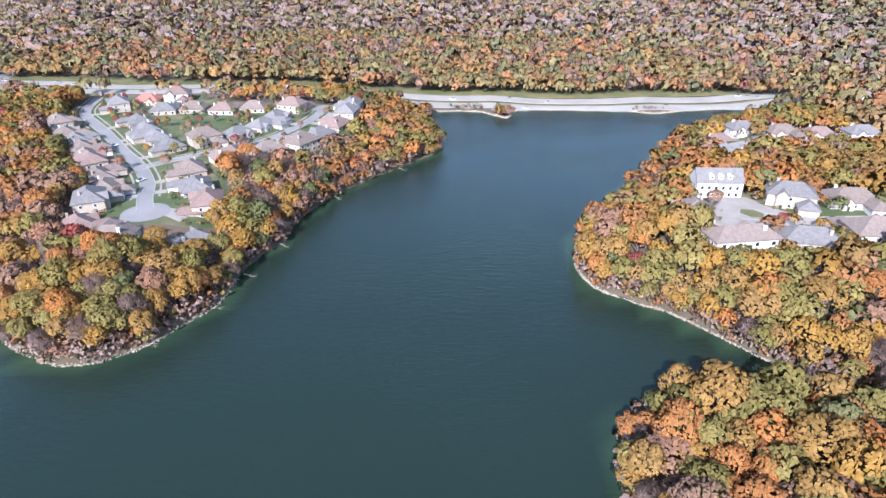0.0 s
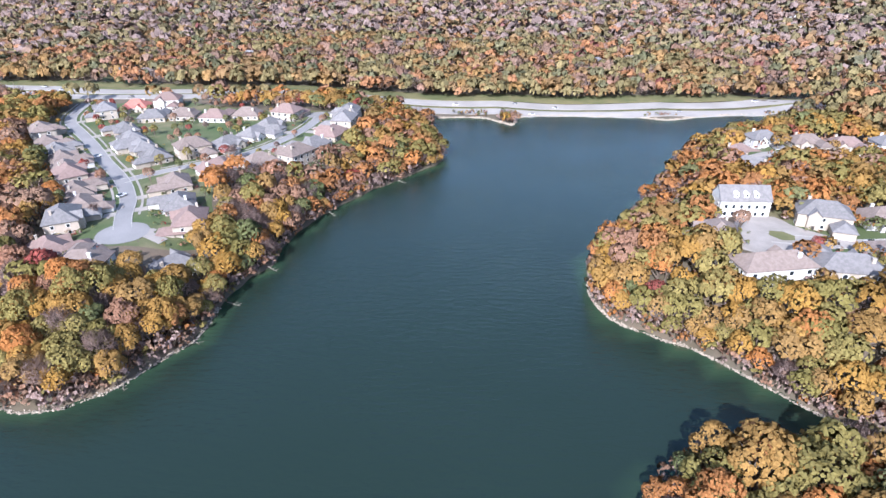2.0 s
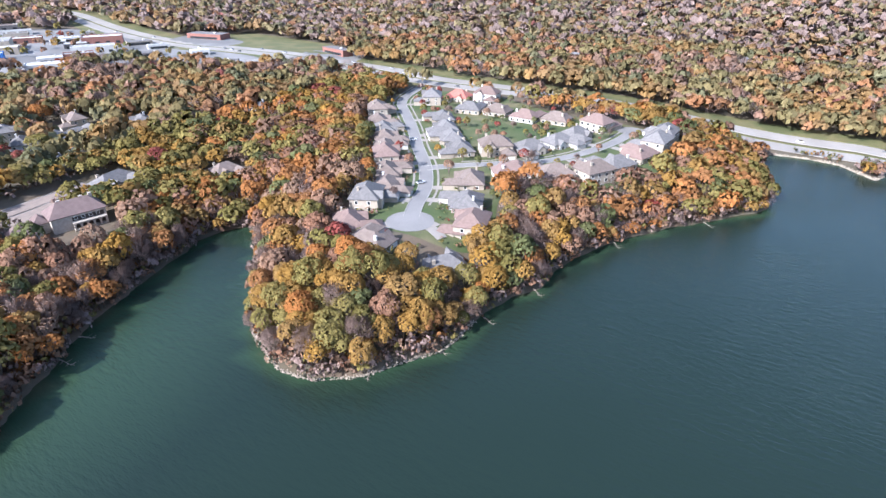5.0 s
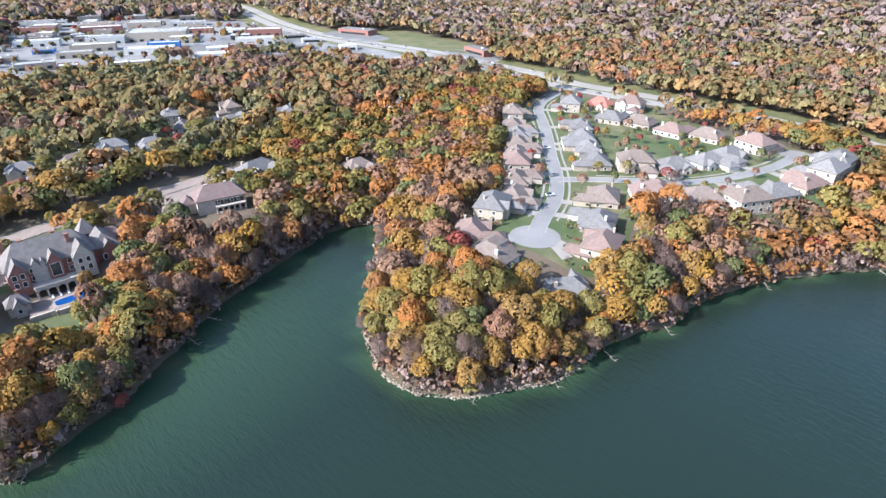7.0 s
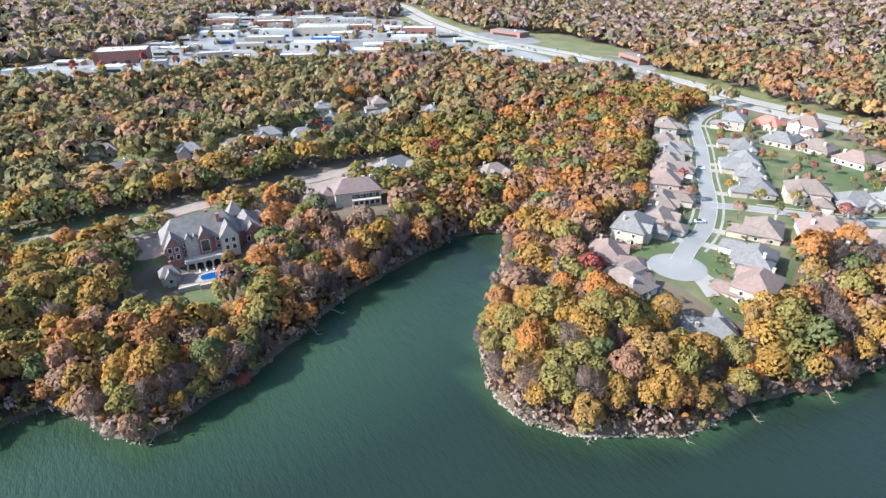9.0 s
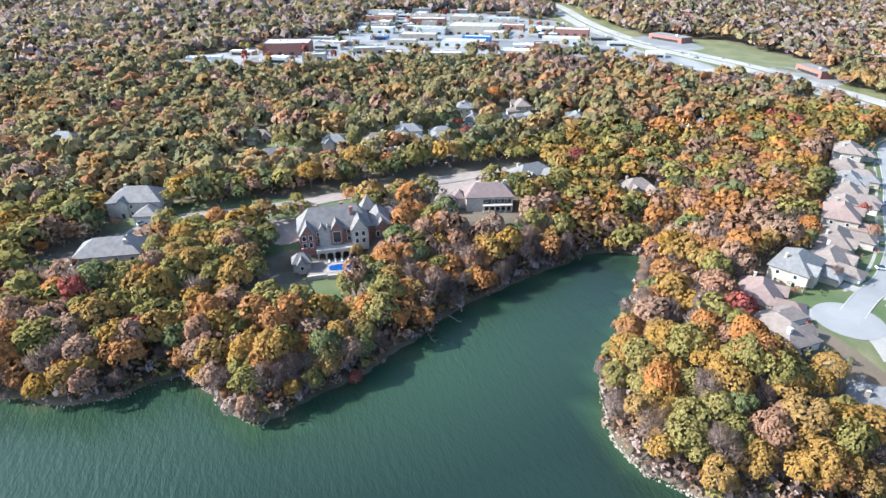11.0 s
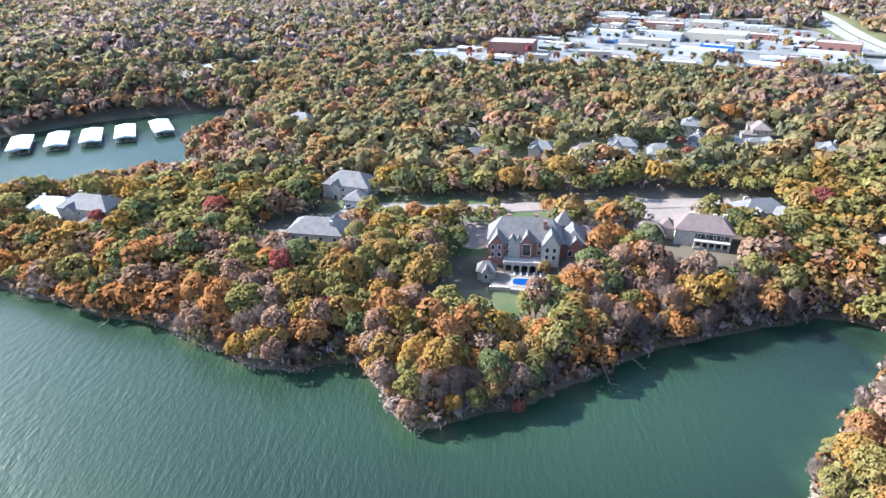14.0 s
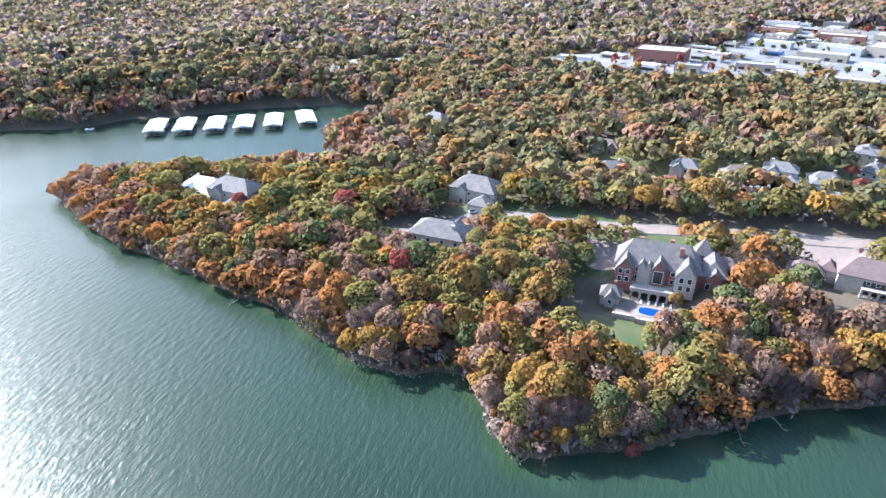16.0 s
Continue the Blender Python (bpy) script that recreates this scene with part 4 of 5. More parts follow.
DOCKS = [(-416, -243, -61), (-424, -224, -62), (-433, -204, -63), (-442, -185, -64), (-452, -166, -64), (-466, -146, -58)]
for i, (x, y, rz) in enumerate(DOCKS):
    dock(x, y, rz + 0.0)
    for s in range(4):
        m = Matrix.Rotation(radians(rz), 3, "Z") @ Vector((rng.choice([-3.6, 3.6]), -11 + 6 * s, 0))
        boat(x + m.x, y + m.y, rz + 90, ("trim", "trim", "blue")[s % 3])
tagged(new("pier", ribbon("pier", [(-432, -262), (-436, -253), (-449, -231), (-457, -211), (-468, -193), (-482, -160)], 2.2, M["timber"], 0.6)), "long grey timber walkway linking the docks", "pier")
for (x, y, rz) in ((-404, -292, 30), (-360, -100, 60), (-365, -95, 62)):
    boat(x, y, rz)


# ---- shoreline stones ----
def stones(name, line, n, lo, hi, spread, label):
    c = smooth_line(line, 1.0)
    idx = rng.integers(0, len(c), n)
    px = c[idx] + rng.normal(0, spread, (n, 2))
    d = shore(px[:, 0], px[:, 1])
    keep = (d > -0.8) & (d < 2.2)
    px = px[keep]
    zz = ground_z(px[:, 0], px[:, 1])
    g = Geo()
    for (x, y), z in zip(px, zz):
        s = rng.uniform(lo, hi)
        a = rng.uniform(0, 3.14)
        v = []
        for k in range(5):
            r = s * rng.uniform(0.7, 1.2)
            v.append((x + r * math.cos(a + k * 1.257), y + r * math.sin(a + k * 1.257), z - 0.2))
        top = [(x + (p[0] - x) * 0.6 + rng.uniform(-.1, .1), y + (p[1] - y) * 0.6, max(z, 0) + s * rng.uniform(0.45, 0.8)) for p in v]
        g.add(v + top, [(5, 6, 7, 8, 9)] + [(k, (k + 1) % 5, 5 + (k + 1) % 5, 5 + k) for k in range(5)])
    tagged(new(name, g.mesh(name, M["rock"])), label, "rocks", kind="stuff")


stones("shore_stones", SHORE_A[4:15], 900, 0.2, 0.5, 0.5, "pale limestone rocks along the wooded point's waterline")
stones("shore_stones", SHORE_B[7:19], 1200, 0.2, 0.5, 0.4, "pale limestone rocks along the wooded bank")
stones("shore_stones", SHORE_N, 2600, 0.35, 0.9, 1.0, "pale limestone rocks protecting the dam")
stones("shore_stones", SHORE_W[14:17] + SHORE_W[-6:] , 400, 0.4, 1.0, 0.9, "pale rocks along the marina shore")
stones("shore_stones", SHORE_D[5:13], 160, 0.2, 0.5, 0.6, "scattered pale rocks on the muddy bank")


# ---- the brick mansion with its pool ----
def gable(ob, x, y, z, w, deep, rise, wall, roof, eave=0.0):
    """A gabled cross wing whose gable looks along local -y."""
    g = Geo().box(x - w / 2, x + w / 2, y, y + deep, z - 9, z)
    g.add([(x - w / 2, y, z), (x + w / 2, y, z), (x, y, z + rise)], [(0, 1, 2)])
    q = part("gable_wall", g.mesh("gable_wall", M[wall]), ob)
    g = Geo()
    for s in (-1, 1):
        a = [(x + s * (w / 2 + 0.4), y - 0.4, z - 0.3), (x, y - 0.4, z + rise + 0.05), (x, y + deep + 3, z + rise + 0.05), (x + s * (w / 2 + 0.4), y + deep, z - 0.3)]
        g.add(a + [(p[0], p[1], p[2] + 0.25) for p in a], [(0, 1, 2, 3), (7, 6, 5, 4), (0, 4, 5, 1), (3, 7, 4, 0), (2, 6, 7, 3)])
    part("gable_roof", g.mesh("gable_roof", M[roof]), ob)
    return q


def arcade(ob, x0, x1, y, z, h, n, m):
    """A row of round arches with a deck on top."""
    w = (x1 - x0) / n
    for i in range(n):
        a = x0 + i * w
        part("pillar", Geo().box(-0.35, 0.35, -0.4, 0.4, 0, h).mesh("pillar", M[m]), ob, a, y, z)
        cx, r = a + w / 2, w / 2 - 0.35
        t = np.linspace(0, math.pi, 9)
        arc = [(cx + r * math.cos(k), h - 1.2 + 0.9 * math.sin(k)) for k in t]
        v = [(p[0], yy, z + p[1]) for yy in (y - 0.3, y + 0.3) for p in arc] + [(p[0], yy, z + h) for yy in (y - 0.3, y + 0.3) for p in arc]
        f = [(k + 1, k, 18 + k, 19 + k) for k in range(8)] + [(9 + k, 10 + k, 28 + k, 27 + k) for k in range(8)] + [(k, k + 1, 10 + k, 9 + k) for k in range(8)]
        part("arch", Geo().add(v, f).mesh("arch", M[m]), ob)
    part("pillar", Geo().box(-0.35, 0.35, -0.4, 0.4, 0, h).mesh("pillar", M[m]), ob, x1, y, z)


def mansion(x, y, rz, z):
    ob = thing("mansion", x, y, z, rz, "sprawling red brick mansion with steep grey slate roofs and arched terrace", "mansion")
    for k in (-14, 0, 14):
        mm = Matrix.Rotation(radians(rz), 3, "Z") @ Vector((k, 0, 0))
        CLEAR.append((x + mm.x, y + mm.y, 14))
        SIGHT.append((x + mm.x, y + mm.y, 10, 50))
    H = 6.2
    part("wall", Geo().box(-17, 13, -6, 8, -4, H).mesh("wall", M["brick"]), ob)
    part("roof", Geo().hip(-17, 13, -6, 8, H, 7.8, 0.6, 0.75).mesh("roof", M["slate"]), ob)
    part("wing_wall", Geo().box(13, 22, -4, 12, -4, 5).mesh("wing_wall", M["brick"]), ob)
    part("wing_roof", Geo().hip(13, 22, -4, 12, 5, 4.6, 0.6, 0.9).mesh("wing_roof", M["slate"]), ob)
    part("wing_wall", Geo().box(16, 27, 6, 14, -4, 4).mesh("wing_wall", M["brick"]), ob)
    part("wing_roof", Geo().hip(16, 27, 6, 14, 4, 3.2, 0.5, 0.8).mesh("wing_roof", M["mauve"]), ob)
    # corner tower with a pyramid roof
    part("tower_wall", Geo().box(11, 17, 8, 14, -4, 7.5).mesh("tower_wall", M["brick"]), ob)
    part("tower_roof", Geo().hip(11, 17, 8, 14, 7.5, 6.0, 0.5, 1.0).mesh("tower_roof", M["slate"]), ob)
    # garden front: gables and bays
    gable(ob, -13.5, -9.0, H - 0.5, 6.0, 8, 4.6, "brick", "slate")
    gable(ob, -1.5, -7.6, H, 5.0, 7, 4.2, "brick", "slate")
    gable(ob, 8.0, -9.5, H, 7.0, 8, 5.4, "stone", "slate")
    gable(ob, -7.5, -6.8, H + 0.3, 2.8, 6, 2.4, "stone", "slate")
    gable(ob, -5.0, -6.7, H + 0.3, 2.2, 6, 2.0, "stone", "slate")
    gable(ob, 18.0, -5.5, 4.8, 5.0, 6, 3.2, "brick", "slate")
    for (cx, cy) in ((-9, 3), (2, 4), (-15, 6), (5.5, -2)):
        part("chimney", Geo().box(-0.7, 0.7, -0.6, 0.6, -3, 3.2).box(-0.85, 0.85, -0.75, 0.75, 3.2, 3.5).mesh("chimney", M["brick"]), ob, cx, cy, H + 4.5)
    # arched terrace
    arcade(ob, -10, 6, -12.5, -4.2, 3.6, 5, "stone")
    part("terrace_floor", Geo().box(-10.6, 6.6, -13.2, -6, -0.6, -0.25).mesh("terrace_floor", M["stone"]), ob)
    part("balustrade", Geo().box(-10.5, 6.5, -13.1, -12.85, -0.25, 0.75).mesh("balustrade", M["stone"]), ob)
    for zz in (1.6, 4.8):
        for fx in (-15, -12.4, 6.6, 9.4):
            window(ob, fx, -9.05 if fx < 0 else -9.55, zz, 0, 1.4, 2.0)
        for fx in (-9, -6.5, 3.6):
            window(ob, fx, -6.05, zz, 0, 1.4, 1.8)
        for fx in (-14, -8, -2, 4, 9):
            window(ob, fx, 8.05, zz, 180, 1.4, 1.8)
        for fy in (-3, 2, 6):
            window(ob, -17.05, fy, zz, -90, 1.4, 1.8)
    window(ob, -1.5, -7.65, 3.4, 0, 3.2, 5.0)
    for fx in (16, 20):
        window(ob, fx, -5.55, 1.8, 0, 1.4, 2.4)
    # near-black block under the terrace; shade behind the arches put into its colour
    part("lower_wall", Geo().box(-10, 6, -8, -6, -4.2, -0.6).mesh("lower_wall", M["dark"]), ob)
    return ob


MX, MY, MR = -263.0, 104.0, 85.0
MZ = 10.0
mansion(MX, MY, MR, MZ)


def at(dx, dy):
    v = Matrix.Rotation(radians(MR), 3, "Z") @ Vector((dx, dy, 0))
    return MX + v.x, MY + v.y


def garden():
    px, py = at(-3, -20)
    z = MZ - 4.3
    CLEAR.extend([(px, py, 13), (*at(-14, -20), 8), (*at(6, -18), 7)])
    ob = thing("pool_terrace", px, py, z, MR, "brick pool terrace with curved pale stone retaining wall", "terrace")
    part("paving", Geo().box(-12, 11, -5.5, 7.5, -5, 0).mesh("paving", M["paver"]), ob)
    part("coping", Geo().box(-4.5, 9.5, -3.6, 3.6, 0, 0.12).mesh("coping", M["concrete"]), ob)
    for (a, b, c, d) in ((-12.4, -4, -6, -5.2), (-4, 3, -7.2, -6.4), (3, 11.4, -6, -5.2), (-4.4, -3.6, -7.2, -5.2), (2.6, 3.4, -7.2, -5.2)):
        part("garden_wall", Geo().box(a, b, c, d, -5, 0.8).mesh("garden_wall", M["stone"]), ob)
    part("step", Geo().box(-1.2, 1.2, -9, -7.2, -4, -3.2).mesh("step", M["concrete"]), ob)
    p2 = thing("swimming_pool", px, py, z + 0.12, MR, "bright blue swimming pool set in pale coping", "pool")
    part("basin", Geo().box(-3.6, 8.6, -2.6, 2.6, -1.2, 0.03).mesh("basin", M["concrete"]), p2)
    n = 24
    part("pool_water", Geo().add([(2.5 + 6 * math.copysign(abs(math.cos(a)) ** 0.5, math.cos(a)), 2.5 * math.copysign(abs(math.sin(a)) ** 0.5, math.sin(a)), 0.05) for a in np.arange(n) * 2 * math.pi / n], [tuple(range(n))]).mesh("pool_water", M["pool"]), p2)
    bx, by = at(-17, -16)
    b = thing("pool_house", bx, by, z, MR, "small stone pool house with steep slate gable roofs", "pool house")
    part("wall", Geo().box(-3.5, 3.5, -3, 3, -3, 3).mesh("wall", M["stone"]), b)
    part("roof", Geo().hip(-3.5, 3.5, -3, 3, 3, 3.4, 0.5, 0.8).mesh("roof", M["slate"]), b)
    gable(b, 0, -4.2, 3, 3.4, 3, 2.6, "stone", "slate")
    part("chimney", Geo().box(-0.5, 0.5, -0.5, 0.5, -1, 2.2).mesh("chimney", M["brick"]), b, 1, 2, 5)
    window(b, 0, -4.25, 1.6, 0, 1.2, 1.6)
    for i in range(5):
        qx, qy = at(-6 + i * 2.6, -14.5)
        s = thing("sun_lounger", qx, qy, z, MR, "pale poolside sun lounger on brick paving", "lounger", "sun loungers")
        part("seat", Geo().box(-0.35, 0.35, -0.9, 0.4, 0.25, 0.38).mesh("seat", M["trim"]), s)
        part("backrest", Geo().add([(-0.35, 0.4, 0.3), (0.35, 0.4, 0.3), (0.35, 0.95, 0.8), (-0.35, 0.95, 0.8), (-0.35, 0.4, 0.4), (0.35, 0.4, 0.4), (0.35, 0.95, 0.9), (-0.35, 0.95, 0.9)],
                                   [(3, 2, 1, 0), (4, 5, 6, 7), (0, 1, 5, 4), (2, 3, 7, 6), (1, 2, 6, 5), (3, 0, 4, 7)]).mesh("backrest", M["trim"]), s)


garden()
CLEAR.extend([(129, 240, 19), (147, 236, 10), (163, 233, 10), (180, 230, 9), (-118, 226, 9), (-129, 229, 9), (-137, 245, 17), (-122, 238, 11), (-150, 240, 9), (-146, 228, 8), (-254, 180, 11), (-250, 165, 10), (-262, 5, 10), (-306, 22, 9), (-229, 87, 15), (-238, 100, 11), (-241, 84, 11), (-250, 75, 9), (-250, 122, 9), (-276, 84, 10), (-262, 160, 9), (-258, 176, 9), (-284, 104, 12), (-230, 73, 10)])


def villa(x, y, rz, z):
    """The stone villa with mauve tiles and rows of arches."""
    ob = thing("villa", x, y, z, rz, "large beige stone villa with mauve tiled roofs and arched loggias", "villa")
    for k in (-14, 0, 12):
        mm = Matrix.Rotation(radians(rz), 3, "Z") @ Vector((k, 0, 0))
        CLEAR.append((x + mm.x, y + mm.y, 11))
        SIGHT.append((x + mm.x, y + mm.y, 7, 30))
    part("wall", Geo().box(-6, 16, -5, 7, -4, 6.5).mesh("wall", M["stone"]), ob)
    part("roof", Geo().hip(-6, 16, -5, 7, 6.5, 5, 0.7, 0.8).mesh("roof", M["mauve"]), ob)
    part("wing_wall", Geo().box(-22, -10, -7, 1, -5, 3.5).mesh("wing_wall", M["stone"]), ob)
    part("wing_roof", Geo().hip(-22, -10, -7, 1, 3.5, 4.2, 0.6, 0.9).mesh("wing_roof", M["mauve"]), ob)
    part("wing_wall", Geo().box(-12, -6, -1, 6, -4, 4.5).mesh("wing_wall", M["stone"]), ob)
    part("wing_roof", Geo().hip(-12, -6, -1, 6, 4.5, 3.2, 0.5, 0.8).mesh("wing_roof", M["mauve"]), ob)
    # near-black sheet on the wall: the loggia's shade put into colour
    part("back_shade", Geo().box(2, 15, -5.1, -4.9, -3, 5.5).mesh("back_shade", M["dark"]), ob)
    arcade(ob, 2, 15, -7.2, -3.2, 3.2, 5, "stone")
    arcade(ob, 2, 15, -7.2, 0.2, 3.0, 5, "stone")
    part("balcony_floor", Geo().box(1.6, 15.4, -7.8, -5, 0.0, 0.2).mesh("balcony_floor", M["stone"]), ob)
    part("loggia_roof", Geo().box(1.6, 15.4, -7.8, -5, 3.2, 3.5).mesh("loggia_roof", M["stone"]), ob)
    for fx in (3.5, 6.5, 9.5, 12.5):
        window(ob, fx, -5.06, 4.9, 0, 1.2, 1.4)
    for fx in (-20, -17, -13):
        window(ob, fx, -7.06, 1.6, 0, 1.2, 1.6)
        window(ob, fx, -7.06, -2, 0, 1.2, 1.6)
    for (cx, cy) in ((0, 2), (9, 2), (13, 3)):
        part("chimney", Geo().box(-0.7, 0.7, -0.6, 0.6, -2, 3).mesh("chimney", M["stone"]), ob, cx, cy, 9)


villa(-272, 172, 75, 10.5)
tagged(new("pavement_8", patch("court3", [(-304, 156), (-294, 158), (-288, 170), (-292, 182), (-303, 186)], M["paver"], 0.2, 3.6)), "pale paved forecourt of the villa", "pavement", kind="structure")
CLEAR.append((-294, 170, 12))


# ---- cars ----
def car_parts():
    side = [(-2.2, 0.3), (2.2, 0.3), (2.25, 0.75), (1.2, 0.95), (-2.1, 0.98), (-2.25, 0.7)]
    cab = [(-1.9, 0.97), (1.0, 0.96), (0.35, 1.45), (-1.4, 1.48)]
    out = []
    for prof, w0, w1 in ((side, 0.9, 0.9), (cab, 0.82, 0.65)):
        n = len(prof)
        z1 = max(z for _, z in prof)
        v = [(s * (w1 if z > 1.2 else w0), x, z) for s in (-1, 1) for x, z in prof]
        out.append(Geo().add(v, [tuple(range(n)), tuple(range(2 * n - 1, n - 1, -1))] + [(i, n + i, n + (i + 1) % n, (i + 1) % n) for i in range(n)]))
    wheel = Geo().add([(x, 0.33 * math.cos(a), 0.33 * math.sin(a)) for x in (-0.11, 0.11) for a in np.arange(10) * math.pi / 5], [tuple(range(9, -1, -1)), tuple(range(10, 20))] + [(i, (i + 1) % 10, 10 + (i + 1) % 10, 10 + i) for i in range(10)])
    return out[0].mesh("body", M["paint"]), out[1].mesh("cabin", M["glass"]), wheel.mesh("wheel", M["tyre"])


CAR = car_parts()


def car(x, y, rz, group):
    ob = thing("car", x, y, float(ground_z(x, y)) + 0.42, rz, "small car on pale pavement", "car", group)
    part("body", CAR[0], ob)
    part("cabin", CAR[1], ob)
    for wx_ in (-0.82, 0.82):
        for wy_ in (-1.35, 1.35):
            part("wheel", CAR[2], ob, wx_, wy_, 0.33)


_h = smooth_line(HIGHWAY, 5.0)
_t = np.gradient(_h, axis=0)
for i in range(34):
    k = int(rng.integers(60, len(_h) - 60))
    nrm = np.array([-_t[k, 1], _t[k, 0]]) / np.hypot(*_t[k])
    o = rng.choice([-10.5, -5.5, 5.5, 10.5])
    car(*( _h[k] + nrm * o), math.degrees(math.atan2(_t[k, 1], _t[k, 0])) - 90, "cars on the highway")
for i in range(22):
    car(-560 - rng.uniform(0, 40), 90 + i * 9.0, 70 + rng.uniform(-4, 4), "parked cars")
for (x, y, rz) in ((-299, 28, 20), (-302, 22, 30), (150, 236, 60), (166, 234, 80), (-205, 352, -38), (-160, 290, -30)):
    car(x, y, rz, "cars in the lanes")


# ---- fallen trees along the banks ----
def fallen(x, y, rz, length):
    ob = thing("fallen_tree", x, y, 0.15, rz, "bleached fallen tree lying in the shallow water", "fallen tree", "fallen trees")
    n = 5
    g = Geo()
    pts = [(length * k / n, 0.25 * math.sin(k * 1.3), 0.25 - 0.05 * k) for k in range(n + 1)]
    v = [(p[0], p[1] + r * math.cos(a), p[2] + r * math.sin(a)) for k, p in enumerate(pts) for r in [0.26 * (1 - 0.8 * k / n)] for a in np.arange(6) * math.pi / 3]
    g.add(v, [(k * 6 + i, k * 6 + (i + 1) % 6, k * 6 + 6 + (i + 1) % 6, k * 6 + 6 + i) for k in range(n) for i in range(6)] + [tuple(range(5, -1, -1))])
    part("stem", g.mesh("stem", M["timber"]), ob)
    for k in range(2, 6):
        s = 1 if k % 2 else -1
        x0 = length * k / 6
        b = Geo().add([(x0, -0.06, 0.1), (x0 + 0.12, 0.06, 0.1), (x0, 0, 0.24), (x0 + 1.2, s * length * 0.28, 0.5)], [(0, 2, 1), (0, 1, 3), (1, 2, 3), (2, 0, 3)])
        part("branch", b.mesh("branch", M["timber"]), ob)


for (x, y, rz, L) in ((-92, 194, -40, 7), (-86, 216, -20, 6), (-78, 244, -35, 6), (-104, 170, -60, 5), (-197, 122, 10, 8), (-203, 133, 30, 6), (-171, 66, -30, 5), (-222, -55, -10, 6), (-240, -100, 20, 6), (-62, 301, -50, 6), (-30, 345, -40, 6)):
    fallen(x, y, rz, L)


# ---- trees ----
def leaf_quads(n, size, seed, kind="round"):
    """Loose clumps of leaves over the lobes of a crown of radius 1 that stands from z 0 to 1.7; kind bare gives thin twigs."""
    r = np.random.default_rng(seed)
    k = int(r.integers(17, 24)) if n > 100 else int(r.integers(8, 12))
    d = r.normal(0, 1, (k, 3))
    d /= np.linalg.norm(d, axis=1)[:, None]
    d[:, 2] = np.where(d[:, 2] < -0.3, -d[:, 2], d[:, 2])
    out = r.uniform(0.78, 1.08, (k, 1))
    c = d * out * np.array([0.62, 0.62, 0.48]) + np.array([0, 0, 0.78])
    lr = r.uniform(0.26, 0.4, k) * (1.0 if n > 150 else 1.3)
    c = np.vstack([c, [[0, 0, 0.75]]])
    lr = np.append(lr, 0.72)
    out_p, out_n = [], []
    while len(out_p) < n:
        i = r.integers(0, k + 1)
        d = r.normal(0, 1, 3)
        d /= np.linalg.norm(d)
        if d[2] < -0.35:
            continue
        p = c[i] + d * lr[i] * r.uniform(0.8, 1.06)
        if (np.linalg.norm(p - c, axis=1) < lr * 0.78).any():
            continue
        out_p.append(p)
        out_n.append(d)
    p, d = np.array(out_p), np.array(out_n)
    nn = d + r.normal(0, 0.36, d.shape)
    nn /= np.linalg.norm(nn, axis=1)[:, None]
    if kind == "bare":
        u = d + r.normal(0, 0.35, d.shape) + np.array([0, 0, 0.4])
        u /= np.linalg.norm(u, axis=1)[:, None]
        v = np.cross(u, r.normal(0, 1, u.shape))
        v /= np.linalg.norm(v, axis=1)[:, None]
        su, sv = size * r.uniform(1.2, 2.4, (n, 1)), size * r.uniform(0.035, 0.08, (n, 1))
        p = p - u * su * 0.6
    else:
        u = np.cross(nn, r.normal(0, 1, nn.shape))
        u /= np.linalg.norm(u, axis=1)[:, None]
        v = np.cross(nn, u)
        su, sv = size * r.uniform(0.6, 1.2, (n, 1)), size * r.uniform(0.6, 1.2, (n, 1))
    j = lambda: r.uniform(0.7, 1.3, (n, 1))
    bend = nn * size * 0.25
    puff = 0.4 * d + 0.5 * (p - np.array([0, 0, 0.5])) + 0.35 * nn + np.array([0, 0, 0.35 if n > 30 else 0.6])
    puff /= np.linalg.norm(puff, axis=1)[:, None]
    return np.stack([p - u * su * j() - bend * 0.6, p - v * sv * j() + bend * 0.3, p + u * su * j() - bend * 0.6, p + v * sv * j() + bend * 0.3], 1), puff


def trunk_geo(r):
    """A tapered trunk with six limbs that grow out of its sides, one connected mesh."""
    rings = [(-0.25, 0.06), (0.0, 0.046), (0.3, 0.04), (0.45, 0.036), (0.62, 0.032), (0.8, 0.026), (1.2, 0.01)]
    g = Geo().tube([(0.02 * k, 0.01 * k, z) for k, (z, _) in enumerate(rings)], [q for _, q in rings], 6)
    for i in range(6):
        k = 2 + i % 3
        a = i * math.pi / 3 + math.pi / 6
        L = r.uniform(0.4, 0.7)
        base = [k * 6 + i, k * 6 + (i + 1) % 6, (k + 1) * 6 + (i + 1) % 6, (k + 1) * 6 + i]
        z0 = rings[k][0] + 0.1
        for f, w in ((0.5, 0.016), (1.0, 0.005)):
            c = Vector((L * f * math.cos(a), L * f * math.sin(a), z0 + 0.5 * f + 0.1))
            s_, u_ = Vector((-math.sin(a), math.cos(a), 0)) * w, Vector((-math.cos(a) * 0.6, -math.sin(a) * 0.6, 0.8)) * w
            n = len(g.v)
            g.v += [tuple(c - s_ - u_), tuple(c + s_ - u_), tuple(c + s_ + u_), tuple(c - s_ + u_)]
            top = [n, n + 1, n + 2, n + 3]
            for e in range(4):
                g.f.append((base[e], base[(e + 1) % 4], top[(e + 1) % 4], top[e]))
                g.k.append(0)
            base = top
    return g


